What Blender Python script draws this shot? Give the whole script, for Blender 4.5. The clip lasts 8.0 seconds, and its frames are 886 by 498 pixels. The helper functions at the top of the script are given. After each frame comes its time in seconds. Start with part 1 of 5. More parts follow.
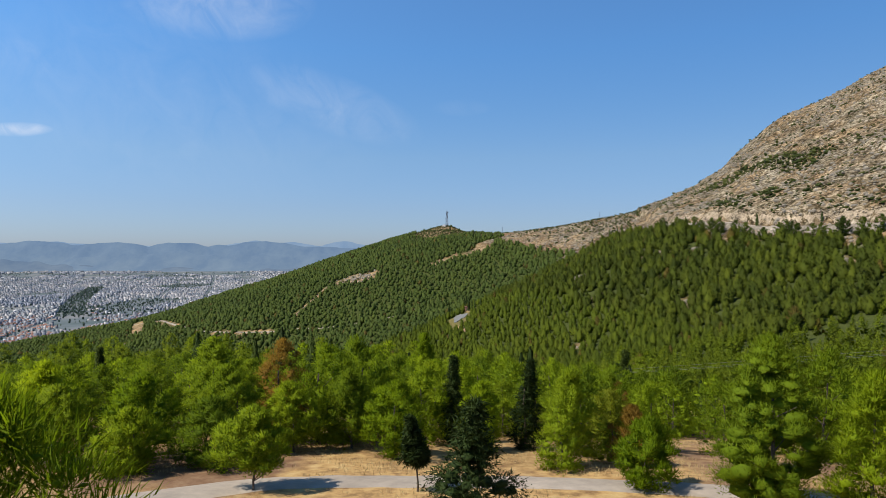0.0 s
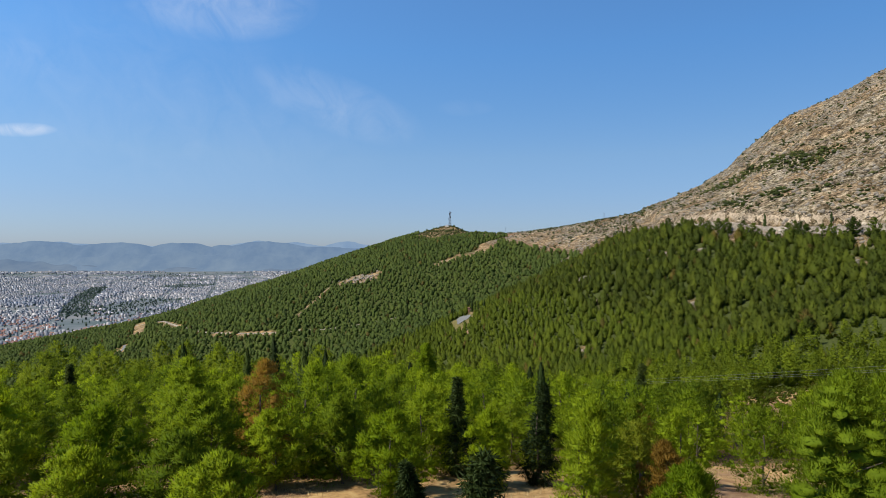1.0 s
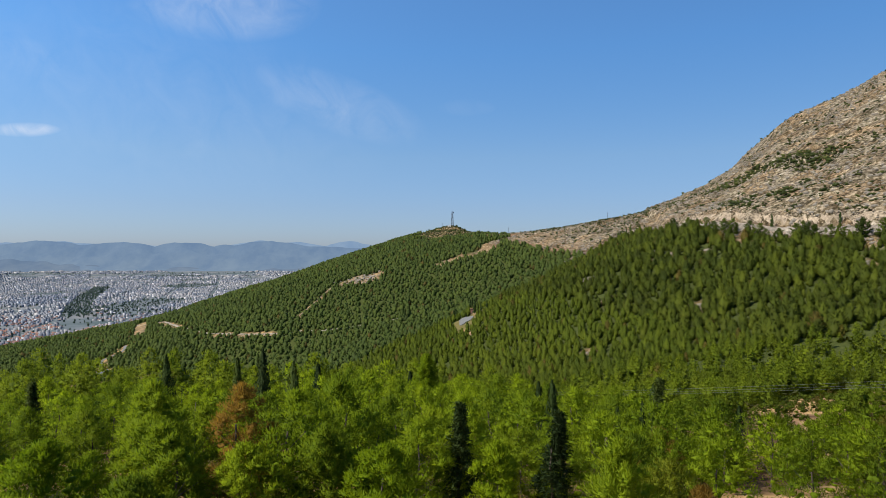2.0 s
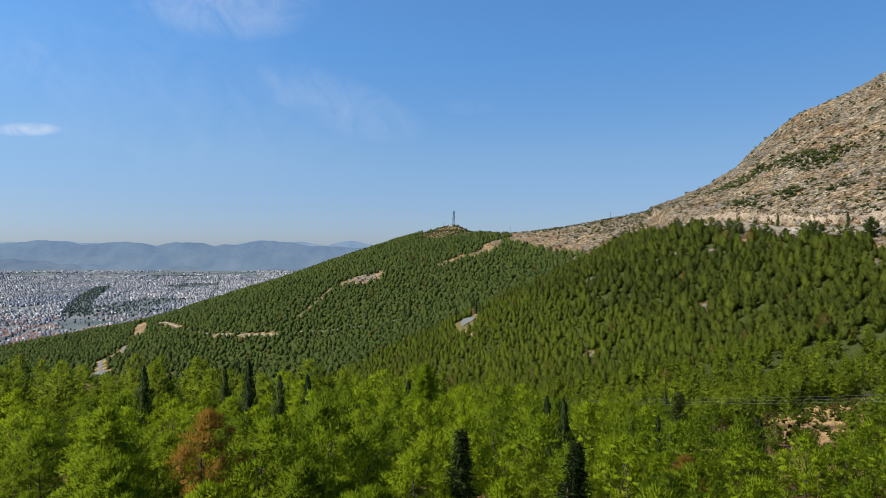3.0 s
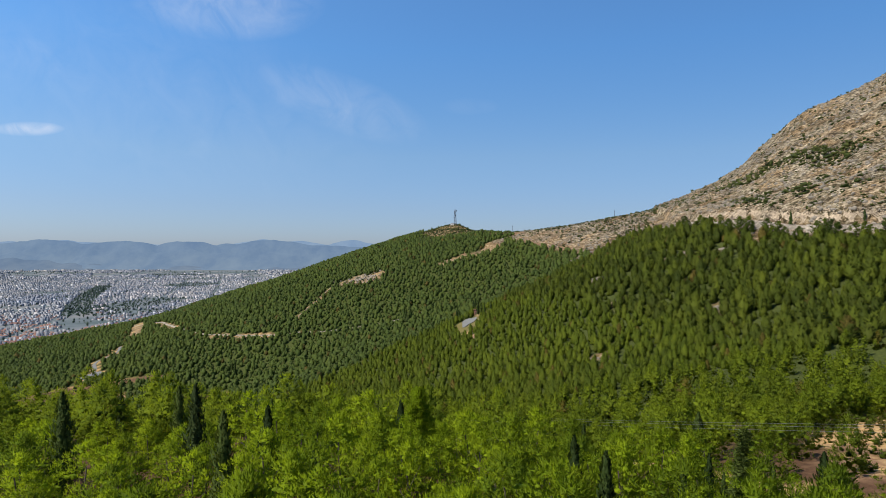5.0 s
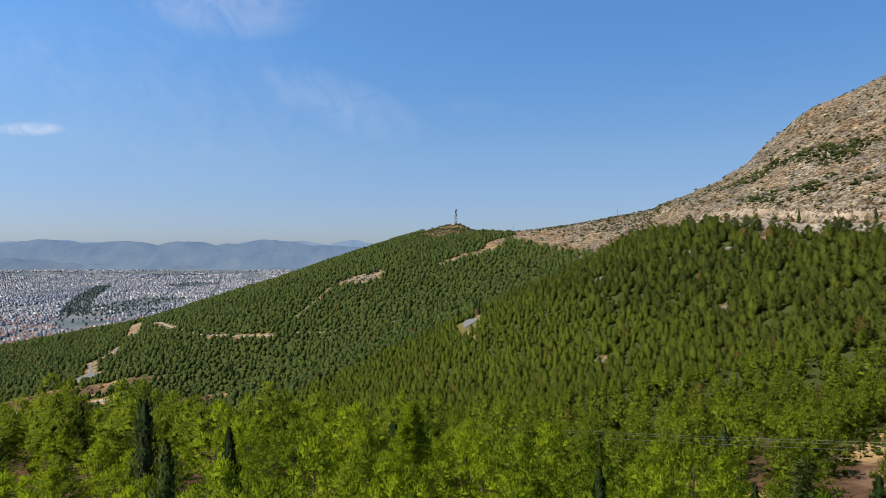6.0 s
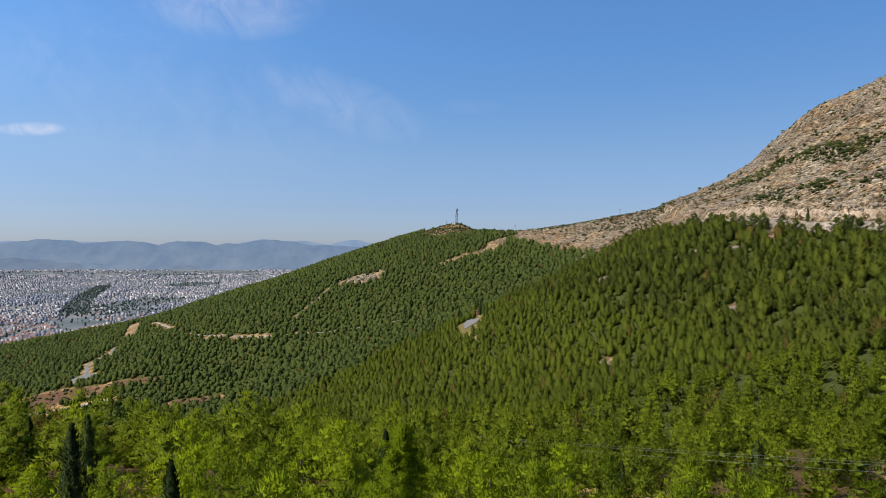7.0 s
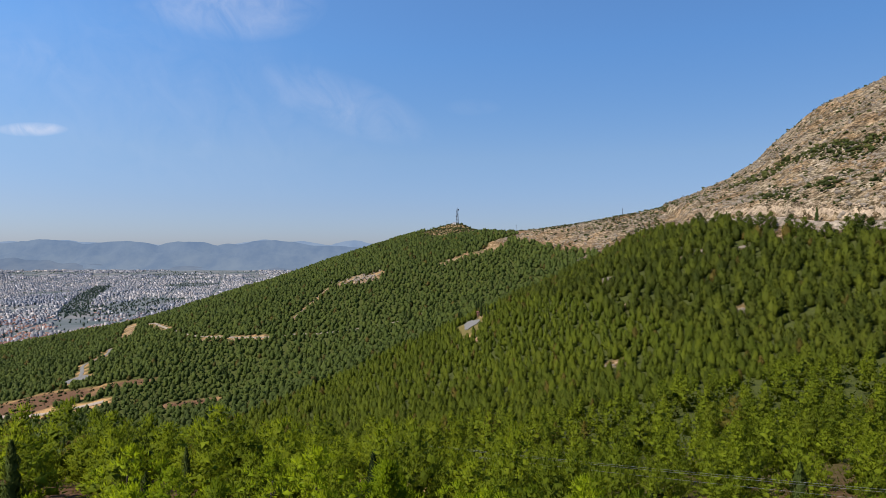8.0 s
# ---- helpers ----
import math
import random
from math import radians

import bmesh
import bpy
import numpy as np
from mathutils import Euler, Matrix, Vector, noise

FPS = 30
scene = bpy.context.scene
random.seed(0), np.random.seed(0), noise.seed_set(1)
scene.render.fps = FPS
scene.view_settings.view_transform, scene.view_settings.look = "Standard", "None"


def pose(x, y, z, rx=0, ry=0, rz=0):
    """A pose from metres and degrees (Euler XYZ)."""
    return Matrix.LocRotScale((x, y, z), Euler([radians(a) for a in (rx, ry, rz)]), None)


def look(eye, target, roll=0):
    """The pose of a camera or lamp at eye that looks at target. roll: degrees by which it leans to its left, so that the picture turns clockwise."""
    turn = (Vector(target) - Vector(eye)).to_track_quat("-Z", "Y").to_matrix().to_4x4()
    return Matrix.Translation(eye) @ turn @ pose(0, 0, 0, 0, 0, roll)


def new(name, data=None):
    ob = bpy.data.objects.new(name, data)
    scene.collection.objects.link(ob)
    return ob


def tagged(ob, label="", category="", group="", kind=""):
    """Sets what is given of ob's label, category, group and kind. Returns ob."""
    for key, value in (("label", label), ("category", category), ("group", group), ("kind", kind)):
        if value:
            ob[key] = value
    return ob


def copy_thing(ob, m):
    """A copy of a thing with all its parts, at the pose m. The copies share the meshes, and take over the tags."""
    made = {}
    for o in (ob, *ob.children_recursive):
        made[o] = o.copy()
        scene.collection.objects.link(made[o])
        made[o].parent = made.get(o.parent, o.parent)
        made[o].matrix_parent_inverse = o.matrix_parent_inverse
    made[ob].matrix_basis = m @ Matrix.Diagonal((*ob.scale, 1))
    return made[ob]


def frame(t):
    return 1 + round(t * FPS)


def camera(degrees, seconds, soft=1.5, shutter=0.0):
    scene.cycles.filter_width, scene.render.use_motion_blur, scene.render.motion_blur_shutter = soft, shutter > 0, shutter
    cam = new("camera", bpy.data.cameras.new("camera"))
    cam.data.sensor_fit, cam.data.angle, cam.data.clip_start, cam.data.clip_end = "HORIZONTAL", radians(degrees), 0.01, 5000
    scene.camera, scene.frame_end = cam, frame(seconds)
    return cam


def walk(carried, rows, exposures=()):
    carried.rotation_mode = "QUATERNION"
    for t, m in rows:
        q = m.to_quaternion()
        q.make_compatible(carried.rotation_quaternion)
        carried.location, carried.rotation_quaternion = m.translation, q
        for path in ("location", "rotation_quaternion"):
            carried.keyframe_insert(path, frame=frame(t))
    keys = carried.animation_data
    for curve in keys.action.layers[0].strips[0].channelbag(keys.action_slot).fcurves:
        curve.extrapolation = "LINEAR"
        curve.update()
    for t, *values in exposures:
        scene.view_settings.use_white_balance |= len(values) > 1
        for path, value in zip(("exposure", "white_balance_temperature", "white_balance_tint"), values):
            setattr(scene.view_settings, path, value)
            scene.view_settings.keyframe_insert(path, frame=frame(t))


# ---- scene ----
cam = camera(72, 8.0, soft=0.75)
PATH = [
    (0.0, pose(0.00, 0.00, 18.50, 90.200, -0.000, 0.000)),
    (0.5, pose(0.02, 2.72, 18.83, 90.201, -0.001, 0.149)),
    (1.0, pose(0.04, 5.49, 19.21, 90.200, -0.003, 0.282)),
    (1.5, pose(0.07, 8.20, 19.51, 90.188, -0.012, 0.404)),
    (3.0, pose(0.23, 16.20, 20.12, 90.143, -0.030, 0.650)),
    (3.5, pose(0.28, 19.18, 19.89, 90.107, -0.024, 0.687)),
    (4.0, pose(0.28, 22.49, 19.90, 90.079, -0.021, 0.732)),
    (4.5, pose(0.34, 26.05, 19.95, 90.072, -0.026, 0.756)),
    (6.0, pose(0.65, 38.46, 19.22, 90.083, -0.057, 0.865)),
    (6.5, pose(0.67, 42.77, 18.80, 90.071, -0.064, 0.905)),
    (7.0, pose(0.73, 47.16, 18.48, 90.091, -0.079, 0.946)),
    (7.5, pose(0.79, 51.58, 18.17, 90.121, -0.097, 0.965)),
    (8.0, pose(0.84, 56.00, 17.90, 90.145, -0.117, 0.994)),
]
walk(cam, PATH, [(0.0, 0.5, 6500, 10), (4.5, 0.5, 6500, 10), (6.0, 0.5, 6600, 12.5), (8.0, 0.5, 6750, 16)])

# ---- light ----
SUN_AZ, SUN_EL = 244.0, 52.0          # compass degrees from +y, clockwise
sun_dir = Vector((math.sin(radians(SUN_AZ)) * math.cos(radians(SUN_EL)),
                  math.cos(radians(SUN_AZ)) * math.cos(radians(SUN_EL)), math.sin(radians(SUN_EL))))
lamp = bpy.data.lights.new("sun", "SUN")
lamp.energy, lamp.angle, lamp.color = 4.8, radians(0.5), (1.0, 0.95, 0.86)
new("sun", lamp).matrix_world = look(sun_dir * 100, (0, 0, 0))

world = bpy.data.worlds.new("world")
scene.world = world
world.use_nodes = True
wn = world.node_tree
wn.nodes.clear()


def node(tree, kind, **values):
    n = tree.nodes.new(kind)
    for key, value in values.items():
        if key in n.inputs:
            n.inputs[key].default_value = value
    return n


def setup_world():
    links = wn.links.new
    out = wn.nodes.new("ShaderNodeOutputWorld")
    back = wn.nodes.new("ShaderNodeBackground")
    sky = wn.nodes.new("ShaderNodeTexSky")
    sky.sky_type, sky.sun_disc = "NISHITA", False
    sky.sun_elevation, sky.sun_rotation = radians(SUN_EL), radians(SUN_AZ)
    sky.altitude, sky.air_density, sky.dust_density, sky.ozone_density = 300, 1.0, 0.3, 4.0
    back.inputs["Strength"].default_value = 0.102

    def calc(kind, a, b=0.0):
        n = wn.nodes.new("ShaderNodeMath")
        n.operation = kind
        for i, v in enumerate((a, b)):
            if isinstance(v, (int, float)):
                n.inputs[i].default_value = v
            else:
                links(v, n.inputs[i])
        return n.outputs[0]

    coord = wn.nodes.new("ShaderNodeTexCoord").outputs["Generated"]
    split = wn.nodes.new("ShaderNodeSeparateXYZ")
    links(coord, split.inputs[0])
    ahead = calc("MAXIMUM", split.outputs["Y"], 0.02)
    u, v = calc("DIVIDE", split.outputs["X"], ahead), calc("DIVIDE", split.outputs["Z"], ahead)
    # thin wisps: centre, half width, half height, slant, density
    total = None
    for cu, cv, a, b, slant, amount in ((-0.375, 0.415, 0.17, 0.078, -0.05, 0.46), (-0.19, 0.243, 0.16, 0.055, -0.32, 0.30), (-0.700, 0.200, 0.065, 0.013, 0.0, 0.8),
                                        (-0.70, 0.320, 0.13, 0.045, -0.3, 0.16), (-0.30, 0.205, 0.10, 0.03, 0.4, 0.10), (0.03, 0.235, 0.05, 0.015, 0.0, 0.10), (-0.50, 0.26, 0.42, 0.17, -0.2, 0.11)):
        du = calc("SUBTRACT", u, cu)
        dv = calc("SUBTRACT", calc("SUBTRACT", v, cv), calc("MULTIPLY", du, slant))
        far = calc("ADD", calc("POWER", calc("ABSOLUTE", calc("DIVIDE", du, a)), 2.0), calc("POWER", calc("ABSOLUTE", calc("DIVIDE", dv, b)), 2.0))
        veil = calc("MULTIPLY", calc("MAXIMUM", calc("SUBTRACT", 1.0, far), 0.0), amount)
        total = veil if total is None else calc("MAXIMUM", total, veil)
    flat = wn.nodes.new("ShaderNodeCombineXYZ")
    links(calc("MULTIPLY", u, 9.0), flat.inputs[0])
    links(calc("ADD", calc("MULTIPLY", v, 8.0), calc("MULTIPLY", u, 2.5)), flat.inputs[1])
    wisp = node(wn, "ShaderNodeTexNoise", Scale=1.6, Detail=8.0, Roughness=0.62, Distortion=0.8)
    links(flat.outputs[0], wisp.inputs["Vector"])
    strands = node(wn, "ShaderNodeMapRange")
    strands.inputs["From Min"].default_value, strands.inputs["From Max"].default_value = 0.30, 0.80
    links(wisp.outputs["Fac"], strands.inputs["Value"])
    cloud = calc("MULTIPLY", total, strands.outputs[0])

    tint = wn.nodes.new("ShaderNodeMix")
    tint.data_type, tint.blend_type = "RGBA", "MULTIPLY"
    tint.inputs[0].default_value = 1.0
    tint.inputs[7].default_value = (0.70, 1.00, 1.165, 1)
    links(sky.outputs[0], tint.inputs[6])
    veil = wn.nodes.new("ShaderNodeMix")
    veil.data_type = "RGBA"
    veil.inputs[7].default_value = (5.2, 5.6, 6.4, 1)
    links(cloud, veil.inputs[0])
    # summer haze greys and dims the sky towards the horizon
    haze = wn.nodes.new("ShaderNodeValToRGB")
    for at, colour in ((0.0, (0.62, 0.515, 0.655)), (0.07, (0.81, 0.625, 0.68)), (0.15, (1.0, 0.795, 0.76)), (0.22, (0.97, 0.89, 0.88)), (0.31, (0.95, 1.01, 1.04)), (0.55, (1.2, 1.2, 1.22))):
        e = haze.color_ramp.elements[0] if at == 0.0 else haze.color_ramp.elements.new(at)
        e.position, e.color = at, (*colour, 1)
    haze.color_ramp.elements[-1].color = (1.2, 1.2, 1.22, 1)
    links(split.outputs["Z"], haze.inputs[0])
    dim = wn.nodes.new("ShaderNodeMix")
    dim.data_type, dim.blend_type = "RGBA", "MULTIPLY"
    dim.inputs[0].default_value = 1.0
    links(tint.outputs[2], dim.inputs[6])
    links(haze.outputs[0], dim.inputs[7])
    links(dim.outputs[2], veil.inputs[6])
    side = wn.nodes.new("ShaderNodeValToRGB")
    for e, (at, shade) in zip(side.color_ramp.elements, ((0.2, (1.05, 1.05, 1.05)), (0.8, (0.76, 0.79, 0.82)))):
        e.position, e.color = at, (*shade, 1)
    links(calc("ADD", calc("MULTIPLY", split.outputs["X"], 0.5), 0.5), side.inputs[0])
    shaded = wn.nodes.new("ShaderNodeMix")
    shaded.data_type, shaded.blend_type = "RGBA", "MULTIPLY"
    shaded.inputs[0].default_value = 1.0
    links(veil.outputs[2], shaded.inputs[6])
    links(side.outputs[0], shaded.inputs[7])
    links(shaded.outputs[2], back.inputs["Color"])
    links(back.outputs[0], out.inputs[0])


setup_world()

# ---- materials ----


def ramp(tree, source, stops):
    r = tree.nodes.new("ShaderNodeValToRGB")
    while len(r.color_ramp.elements) < len(stops):
        r.color_ramp.elements.new(0.5)
    for e, (at, colour) in zip(r.color_ramp.elements, stops):
        e.position, e.color = at, (*colour, 1)
    tree.links.new(source, r.inputs[0])
    return r.outputs[0]


def noise_tex(tree, scale, detail=4.0, rough=0.6, vector=None):
    n = node(tree, "ShaderNodeTexNoise", Scale=scale, Detail=detail, Roughness=rough)
    if vector is not None:
        tree.links.new(vector, n.inputs["Vector"])
    return n.outputs["Fac"]


def place(tree):
    return tree.nodes.new("ShaderNodeNewGeometry").outputs["Position"]


def mixed(tree, fac, a, b, blend="MIX"):
    m = tree.nodes.new("ShaderNodeMix")
    m.data_type, m.blend_type = "RGBA", blend
    for source, at in ((fac, 0), (a, 6), (b, 7)):
        if isinstance(source, (int, float)):
            m.inputs[at].default_value = source
        elif isinstance(source, tuple):
            m.inputs[at].default_value = (*source, 1)
        else:
            tree.links.new(source, m.inputs[at])
    return m.outputs[2]


def material(name, roughness=0.8):
    m = bpy.data.materials.new(name)
    m.use_nodes = True
    b = m.node_tree.nodes["Principled BSDF"]
    b.inputs["Roughness"].default_value = roughness
    b.inputs["Specular IOR Level"].default_value = 0.25
    return m, m.node_tree, b


def bumped(tree, b, height, strength, distance):
    n = node(tree, "ShaderNodeBump", Strength=strength, Distance=distance)
    tree.links.new(height, n.inputs["Height"])
    tree.links.new(n.outputs[0], b.inputs["Normal"])


def plain(name, colour, roughness=0.7, scale=3.0, spread=0.35, metal=0.0, bump=0.0):
    """A surface of one paint with two scales of variation."""
    m, tree, b = material(name, roughness)
    p = place(tree)
    dark = tuple(c * (1 - spread) for c in colour)
    light = tuple(min(c * (1 + spread), 0.95) for c in colour)
    a = mixed(tree, 0.4, noise_tex(tree, scale, 5, 0.65, p), noise_tex(tree, scale * 0.13, 3, 0.5, p))
    tree.links.new(ramp(tree, a, [(0.3, dark), (0.55, colour), (0.75, light)]), b.inputs["Base Color"])
    b.inputs["Metallic"].default_value = metal
    if bump:
        bumped(tree, b, noise_tex(tree, scale * 2, 6, 0.7, p), 0.6, bump)
    return m


def foliage(name, dark, middle, light, per_tree, translucent=0.6, drying=0.0, speckle=0.24):
    """Needles or leaves; the tree's own tint comes from its object or from its mesh's tint attribute."""
    m, tree, b = material(name, 0.6)
    b.inputs["Specular IOR Level"].default_value = 0.08
    if per_tree:
        tint = tree.nodes.new("ShaderNodeObjectInfo").outputs["Random"]
    else:
        at = tree.nodes.new("ShaderNodeAttribute")
        at.attribute_name = "tint"
        tint = at.outputs["Fac"]
    tuft = tree.nodes.new("ShaderNodeNewGeometry").outputs["Random Per Island"]
    p = place(tree)
    f = mixed(tree, speckle, tint, tuft)
    f = mixed(tree, 0.14, f, noise_tex(tree, 1.1, 6, 0.75, p))
    colour = ramp(tree, f, [(0.2, dark), (0.5, middle), (0.8, light)])
    # one tree in six leans to a dull olive
    spread = tree.nodes.new("ShaderNodeMath")
    spread.operation, spread.inputs[1].default_value = "MULTIPLY", 7.13
    tree.links.new(tint, spread.inputs[0])
    share = tree.nodes.new("ShaderNodeMath")
    share.operation = "FRACT"
    tree.links.new(spread.outputs[0], share.inputs[0])
    dull = ramp(tree, share.outputs[0], [(0.78, (0, 0, 0)), (0.98, (0.35, 0.35, 0.35))])
    colour = mixed(tree, dull, colour, tuple(0.5 * (c + m) * k for c, m, k in zip(dark, middle, (1.08, 0.90, 1.5))))
    if drying:
        sick = ramp(tree, tint, [(drying, (0, 0, 0)), (min(drying + 0.03, 1.0), (0.75, 0.75, 0.75))])
        colour = mixed(tree, sick, colour, ramp(tree, tuft, [(0.2, (0.075, 0.045, 0.015)), (0.8, (0.17, 0.11, 0.03))]))
    tree.links.new(colour, b.inputs["Base Color"])
    bumped(tree, b, noise_tex(tree, 2.6, 5, 0.75, p), 0.5, 0.15)
    t = tree.nodes.new("ShaderNodeBsdfTranslucent")
    tree.links.new(mixed(tree, 0.5, colour, (1.0, 0.9, 0.3), "MULTIPLY"), t.inputs["Color"])
    mix = node(tree, "ShaderNodeMixShader", Fac=translucent)
    tree.links.new(b.outputs[0], mix.inputs[1])
    tree.links.new(t.outputs[0], mix.inputs[2])
    tree.links.new(mix.outputs[0], tree.nodes["Material Output"].inputs["Surface"])
    return m


PINE = ((0.112, 0.166, 0.011), (0.202, 0.280, 0.012), (0.302, 0.392, 0.014))
WOOD = ((0.090, 0.126, 0.012), (0.168, 0.222, 0.014), (0.258, 0.318, 0.017))
MID = ((0.096, 0.132, 0.012), (0.160, 0.208, 0.014), (0.232, 0.282, 0.017))
SLOPE_PINE = ((0.068, 0.094, 0.011), (0.110, 0.144, 0.014), (0.162, 0.196, 0.016))
HILL = ((0.074, 0.106, 0.026), (0.106, 0.145, 0.032), (0.142, 0.178, 0.036))
CYPRESS = ((0.024, 0.040, 0.010), (0.046, 0.070, 0.015), (0.075, 0.102, 0.020))
pine_needles = foliage("pine_needles", *PINE, True, drying=0.985, speckle=0.27)
slope_needles = foliage("slope_needles", *SLOPE_PINE, False, drying=0.965, speckle=0.20)
roadside_needles = foliage("roadside_needles", (0.044, 0.068, 0.012), (0.078, 0.112, 0.015), (0.115, 0.150, 0.018), True)
wood_needles = foliage("wood_needles", *WOOD, False, drying=0.965, speckle=0.27)
mid_needles = foliage("mid_needles", *MID, False, drying=0.965, speckle=0.27)
upper_needles = foliage("upper_needles", (0.056, 0.076, 0.012), (0.098, 0.124, 0.015), (0.150, 0.178, 0.018), False, drying=0.95, speckle=0.12)
hill_needles = foliage("hill_needles", *HILL, False, drying=0.975, speckle=0.12)
# distance haze is mixed into the leaf colour as pale blue
hazed_town_leaves = foliage("hazed_town_leaves", (0.055, 0.090, 0.074), (0.075, 0.112, 0.088), (0.098, 0.132, 0.098), False)
deep_needles = foliage("deep_needles", (0.120, 0.180, 0.012), (0.192, 0.266, 0.014), (0.270, 0.352, 0.016), True)
bright_needles = foliage("bright_needles", (0.150, 0.225, 0.008), (0.235, 0.320, 0.010), (0.330, 0.415, 0.012), True)
cypress_leaves = foliage("cypress_leaves", *CYPRESS, True, 0.3)
dry_needles = foliage("dry_needles", (0.17, 0.120, 0.020), (0.27, 0.155, 0.028), (0.33, 0.215, 0.038), True)
shrub_leaves = foliage("shrub_leaves", (0.022, 0.032, 0.007), (0.042, 0.054, 0.011), (0.085, 0.088, 0.022), False, 0.15)
bark = plain("bark", (0.10, 0.075, 0.055), 0.9, 6.0, 0.5, bump=0.05)
dirt_road = plain("dirt_road", (0.30, 0.245, 0.185), 0.95, 1.2, 0.3, bump=0.03)
asphalt = plain("asphalt", (0.14, 0.135, 0.12), 0.9, 0.8, 0.2)
limestone = plain("limestone", (0.200, 0.168, 0.126), 0.9, 0.6, 0.5, bump=0.4)
cut_rock = plain("cut_rock", (0.34, 0.26, 0.17), 0.9, 0.5, 0.8, bump=1.2)
rubble = plain("rubble", (0.27, 0.225, 0.165), 0.9, 0.45, 0.85, bump=1.5)
steel = plain("steel", (0.06, 0.065, 0.075), 0.7, 2.0, 0.2)
wood_pole = plain("wood_pole", (0.12, 0.09, 0.065), 0.9, 4.0, 0.3)
wire = plain("wire", (0.28, 0.29, 0.27), 0.5, 1.0, 0.1, metal=0.5)
white_wall = plain("white_wall", (0.70, 0.68, 0.63), 0.8, 0.5, 0.12)


def ground_material():
    """Dry grass, red litter under the trees, bare limestone where the rockiness attribute is high, fields on the plain."""
    m, tree, b = material("ground", 0.95)
    b.inputs["Specular IOR Level"].default_value = 0.05
    p = place(tree)

    def given(name):
        at = tree.nodes.new("ShaderNodeAttribute")
        at.attribute_name = name
        return at.outputs["Fac"]

    fine, broad = noise_tex(tree, 0.9, 8, 0.7, p), noise_tex(tree, 0.07, 5, 0.6, p)
    grass = ramp(tree, fine, [(0.3, (0.14, 0.075, 0.036)), (0.5, (0.36, 0.222, 0.088)), (0.7, (0.47, 0.33, 0.145))])
    litter = ramp(tree, fine, [(0.3, (0.045, 0.026, 0.014)), (0.55, (0.090, 0.048, 0.026)), (0.8, (0.16, 0.095, 0.05))])
    bare = ramp(tree, fine, [(0.3, (0.12, 0.062, 0.034)), (0.6, (0.21, 0.128, 0.073)), (0.8, (0.29, 0.20, 0.12))])
    soil = mixed(tree, ramp(tree, broad, [(0.53, (0, 0, 0)), (0.63, (1, 1, 1))]), grass, bare)
    soil = mixed(tree, given("red_soil"), soil, mixed(tree, 0.8, bare, litter))
    soil = mixed(tree, given("woodland"), soil, litter)
    scrub = ramp(tree, fine, [(0.3, (0.024, 0.034, 0.008)), (0.6, (0.052, 0.068, 0.015)), (0.8, (0.090, 0.098, 0.028))])
    soil = mixed(tree, given("undergrowth"), soil, scrub)
    # limestone beds lie nearly level
    squeeze = node(tree, "ShaderNodeMapping")
    squeeze.inputs["Scale"].default_value = (1.0, 1.0, 0.7)
    squeeze.inputs["Rotation"].default_value = (0.10, -0.16, 0)
    tree.links.new(p, squeeze.inputs["Vector"])
    beds = noise_tex(tree, 0.17, 7, 0.72, squeeze.outputs[0])
    stone = noise_tex(tree, 0.30, 8, 0.76, squeeze.outputs[0])
    lumps = noise_tex(tree, 0.07, 6, 0.65, p)
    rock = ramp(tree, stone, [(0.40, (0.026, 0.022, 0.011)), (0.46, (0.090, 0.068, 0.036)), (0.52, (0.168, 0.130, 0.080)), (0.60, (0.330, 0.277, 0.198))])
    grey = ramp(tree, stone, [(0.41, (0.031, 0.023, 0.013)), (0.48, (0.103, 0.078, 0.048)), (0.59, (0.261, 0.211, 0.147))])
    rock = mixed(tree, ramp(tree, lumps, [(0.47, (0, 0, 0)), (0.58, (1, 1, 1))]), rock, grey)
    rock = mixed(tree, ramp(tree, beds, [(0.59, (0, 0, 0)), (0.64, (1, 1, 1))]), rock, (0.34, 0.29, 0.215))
    # crevice shade is put into the colour where the beds noise is lowest
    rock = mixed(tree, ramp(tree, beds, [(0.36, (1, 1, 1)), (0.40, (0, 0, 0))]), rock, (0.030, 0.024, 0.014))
    ochre = ramp(tree, noise_tex(tree, 0.03, 5, 0.65, p), [(0.44, (1.0, 1.0, 0.99)), (0.60, (1.0, 0.85, 0.69))])
    rock = mixed(tree, 1.0, rock, ochre, "MULTIPLY")
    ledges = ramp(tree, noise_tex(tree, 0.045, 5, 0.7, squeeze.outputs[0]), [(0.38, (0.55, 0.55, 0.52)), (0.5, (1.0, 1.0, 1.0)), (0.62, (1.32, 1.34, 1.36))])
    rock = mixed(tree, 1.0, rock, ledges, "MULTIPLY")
    # the plain's fields carry distance haze as a blue-grey cast in their colour
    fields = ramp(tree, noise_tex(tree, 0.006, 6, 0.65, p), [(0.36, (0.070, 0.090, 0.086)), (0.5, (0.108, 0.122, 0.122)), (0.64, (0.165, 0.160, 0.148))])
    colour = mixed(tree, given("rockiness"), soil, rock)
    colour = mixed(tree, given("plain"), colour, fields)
    tree.links.new(colour, b.inputs["Base Color"])
    bumped(tree, b, mixed(tree, given("rockiness"), mixed(tree, 0.95, fine, (0.5, 0.5, 0.5)), mixed(tree, 0.5, beds, stone)), 0.8, 1.5)
    return m


ground_mat = ground_material()


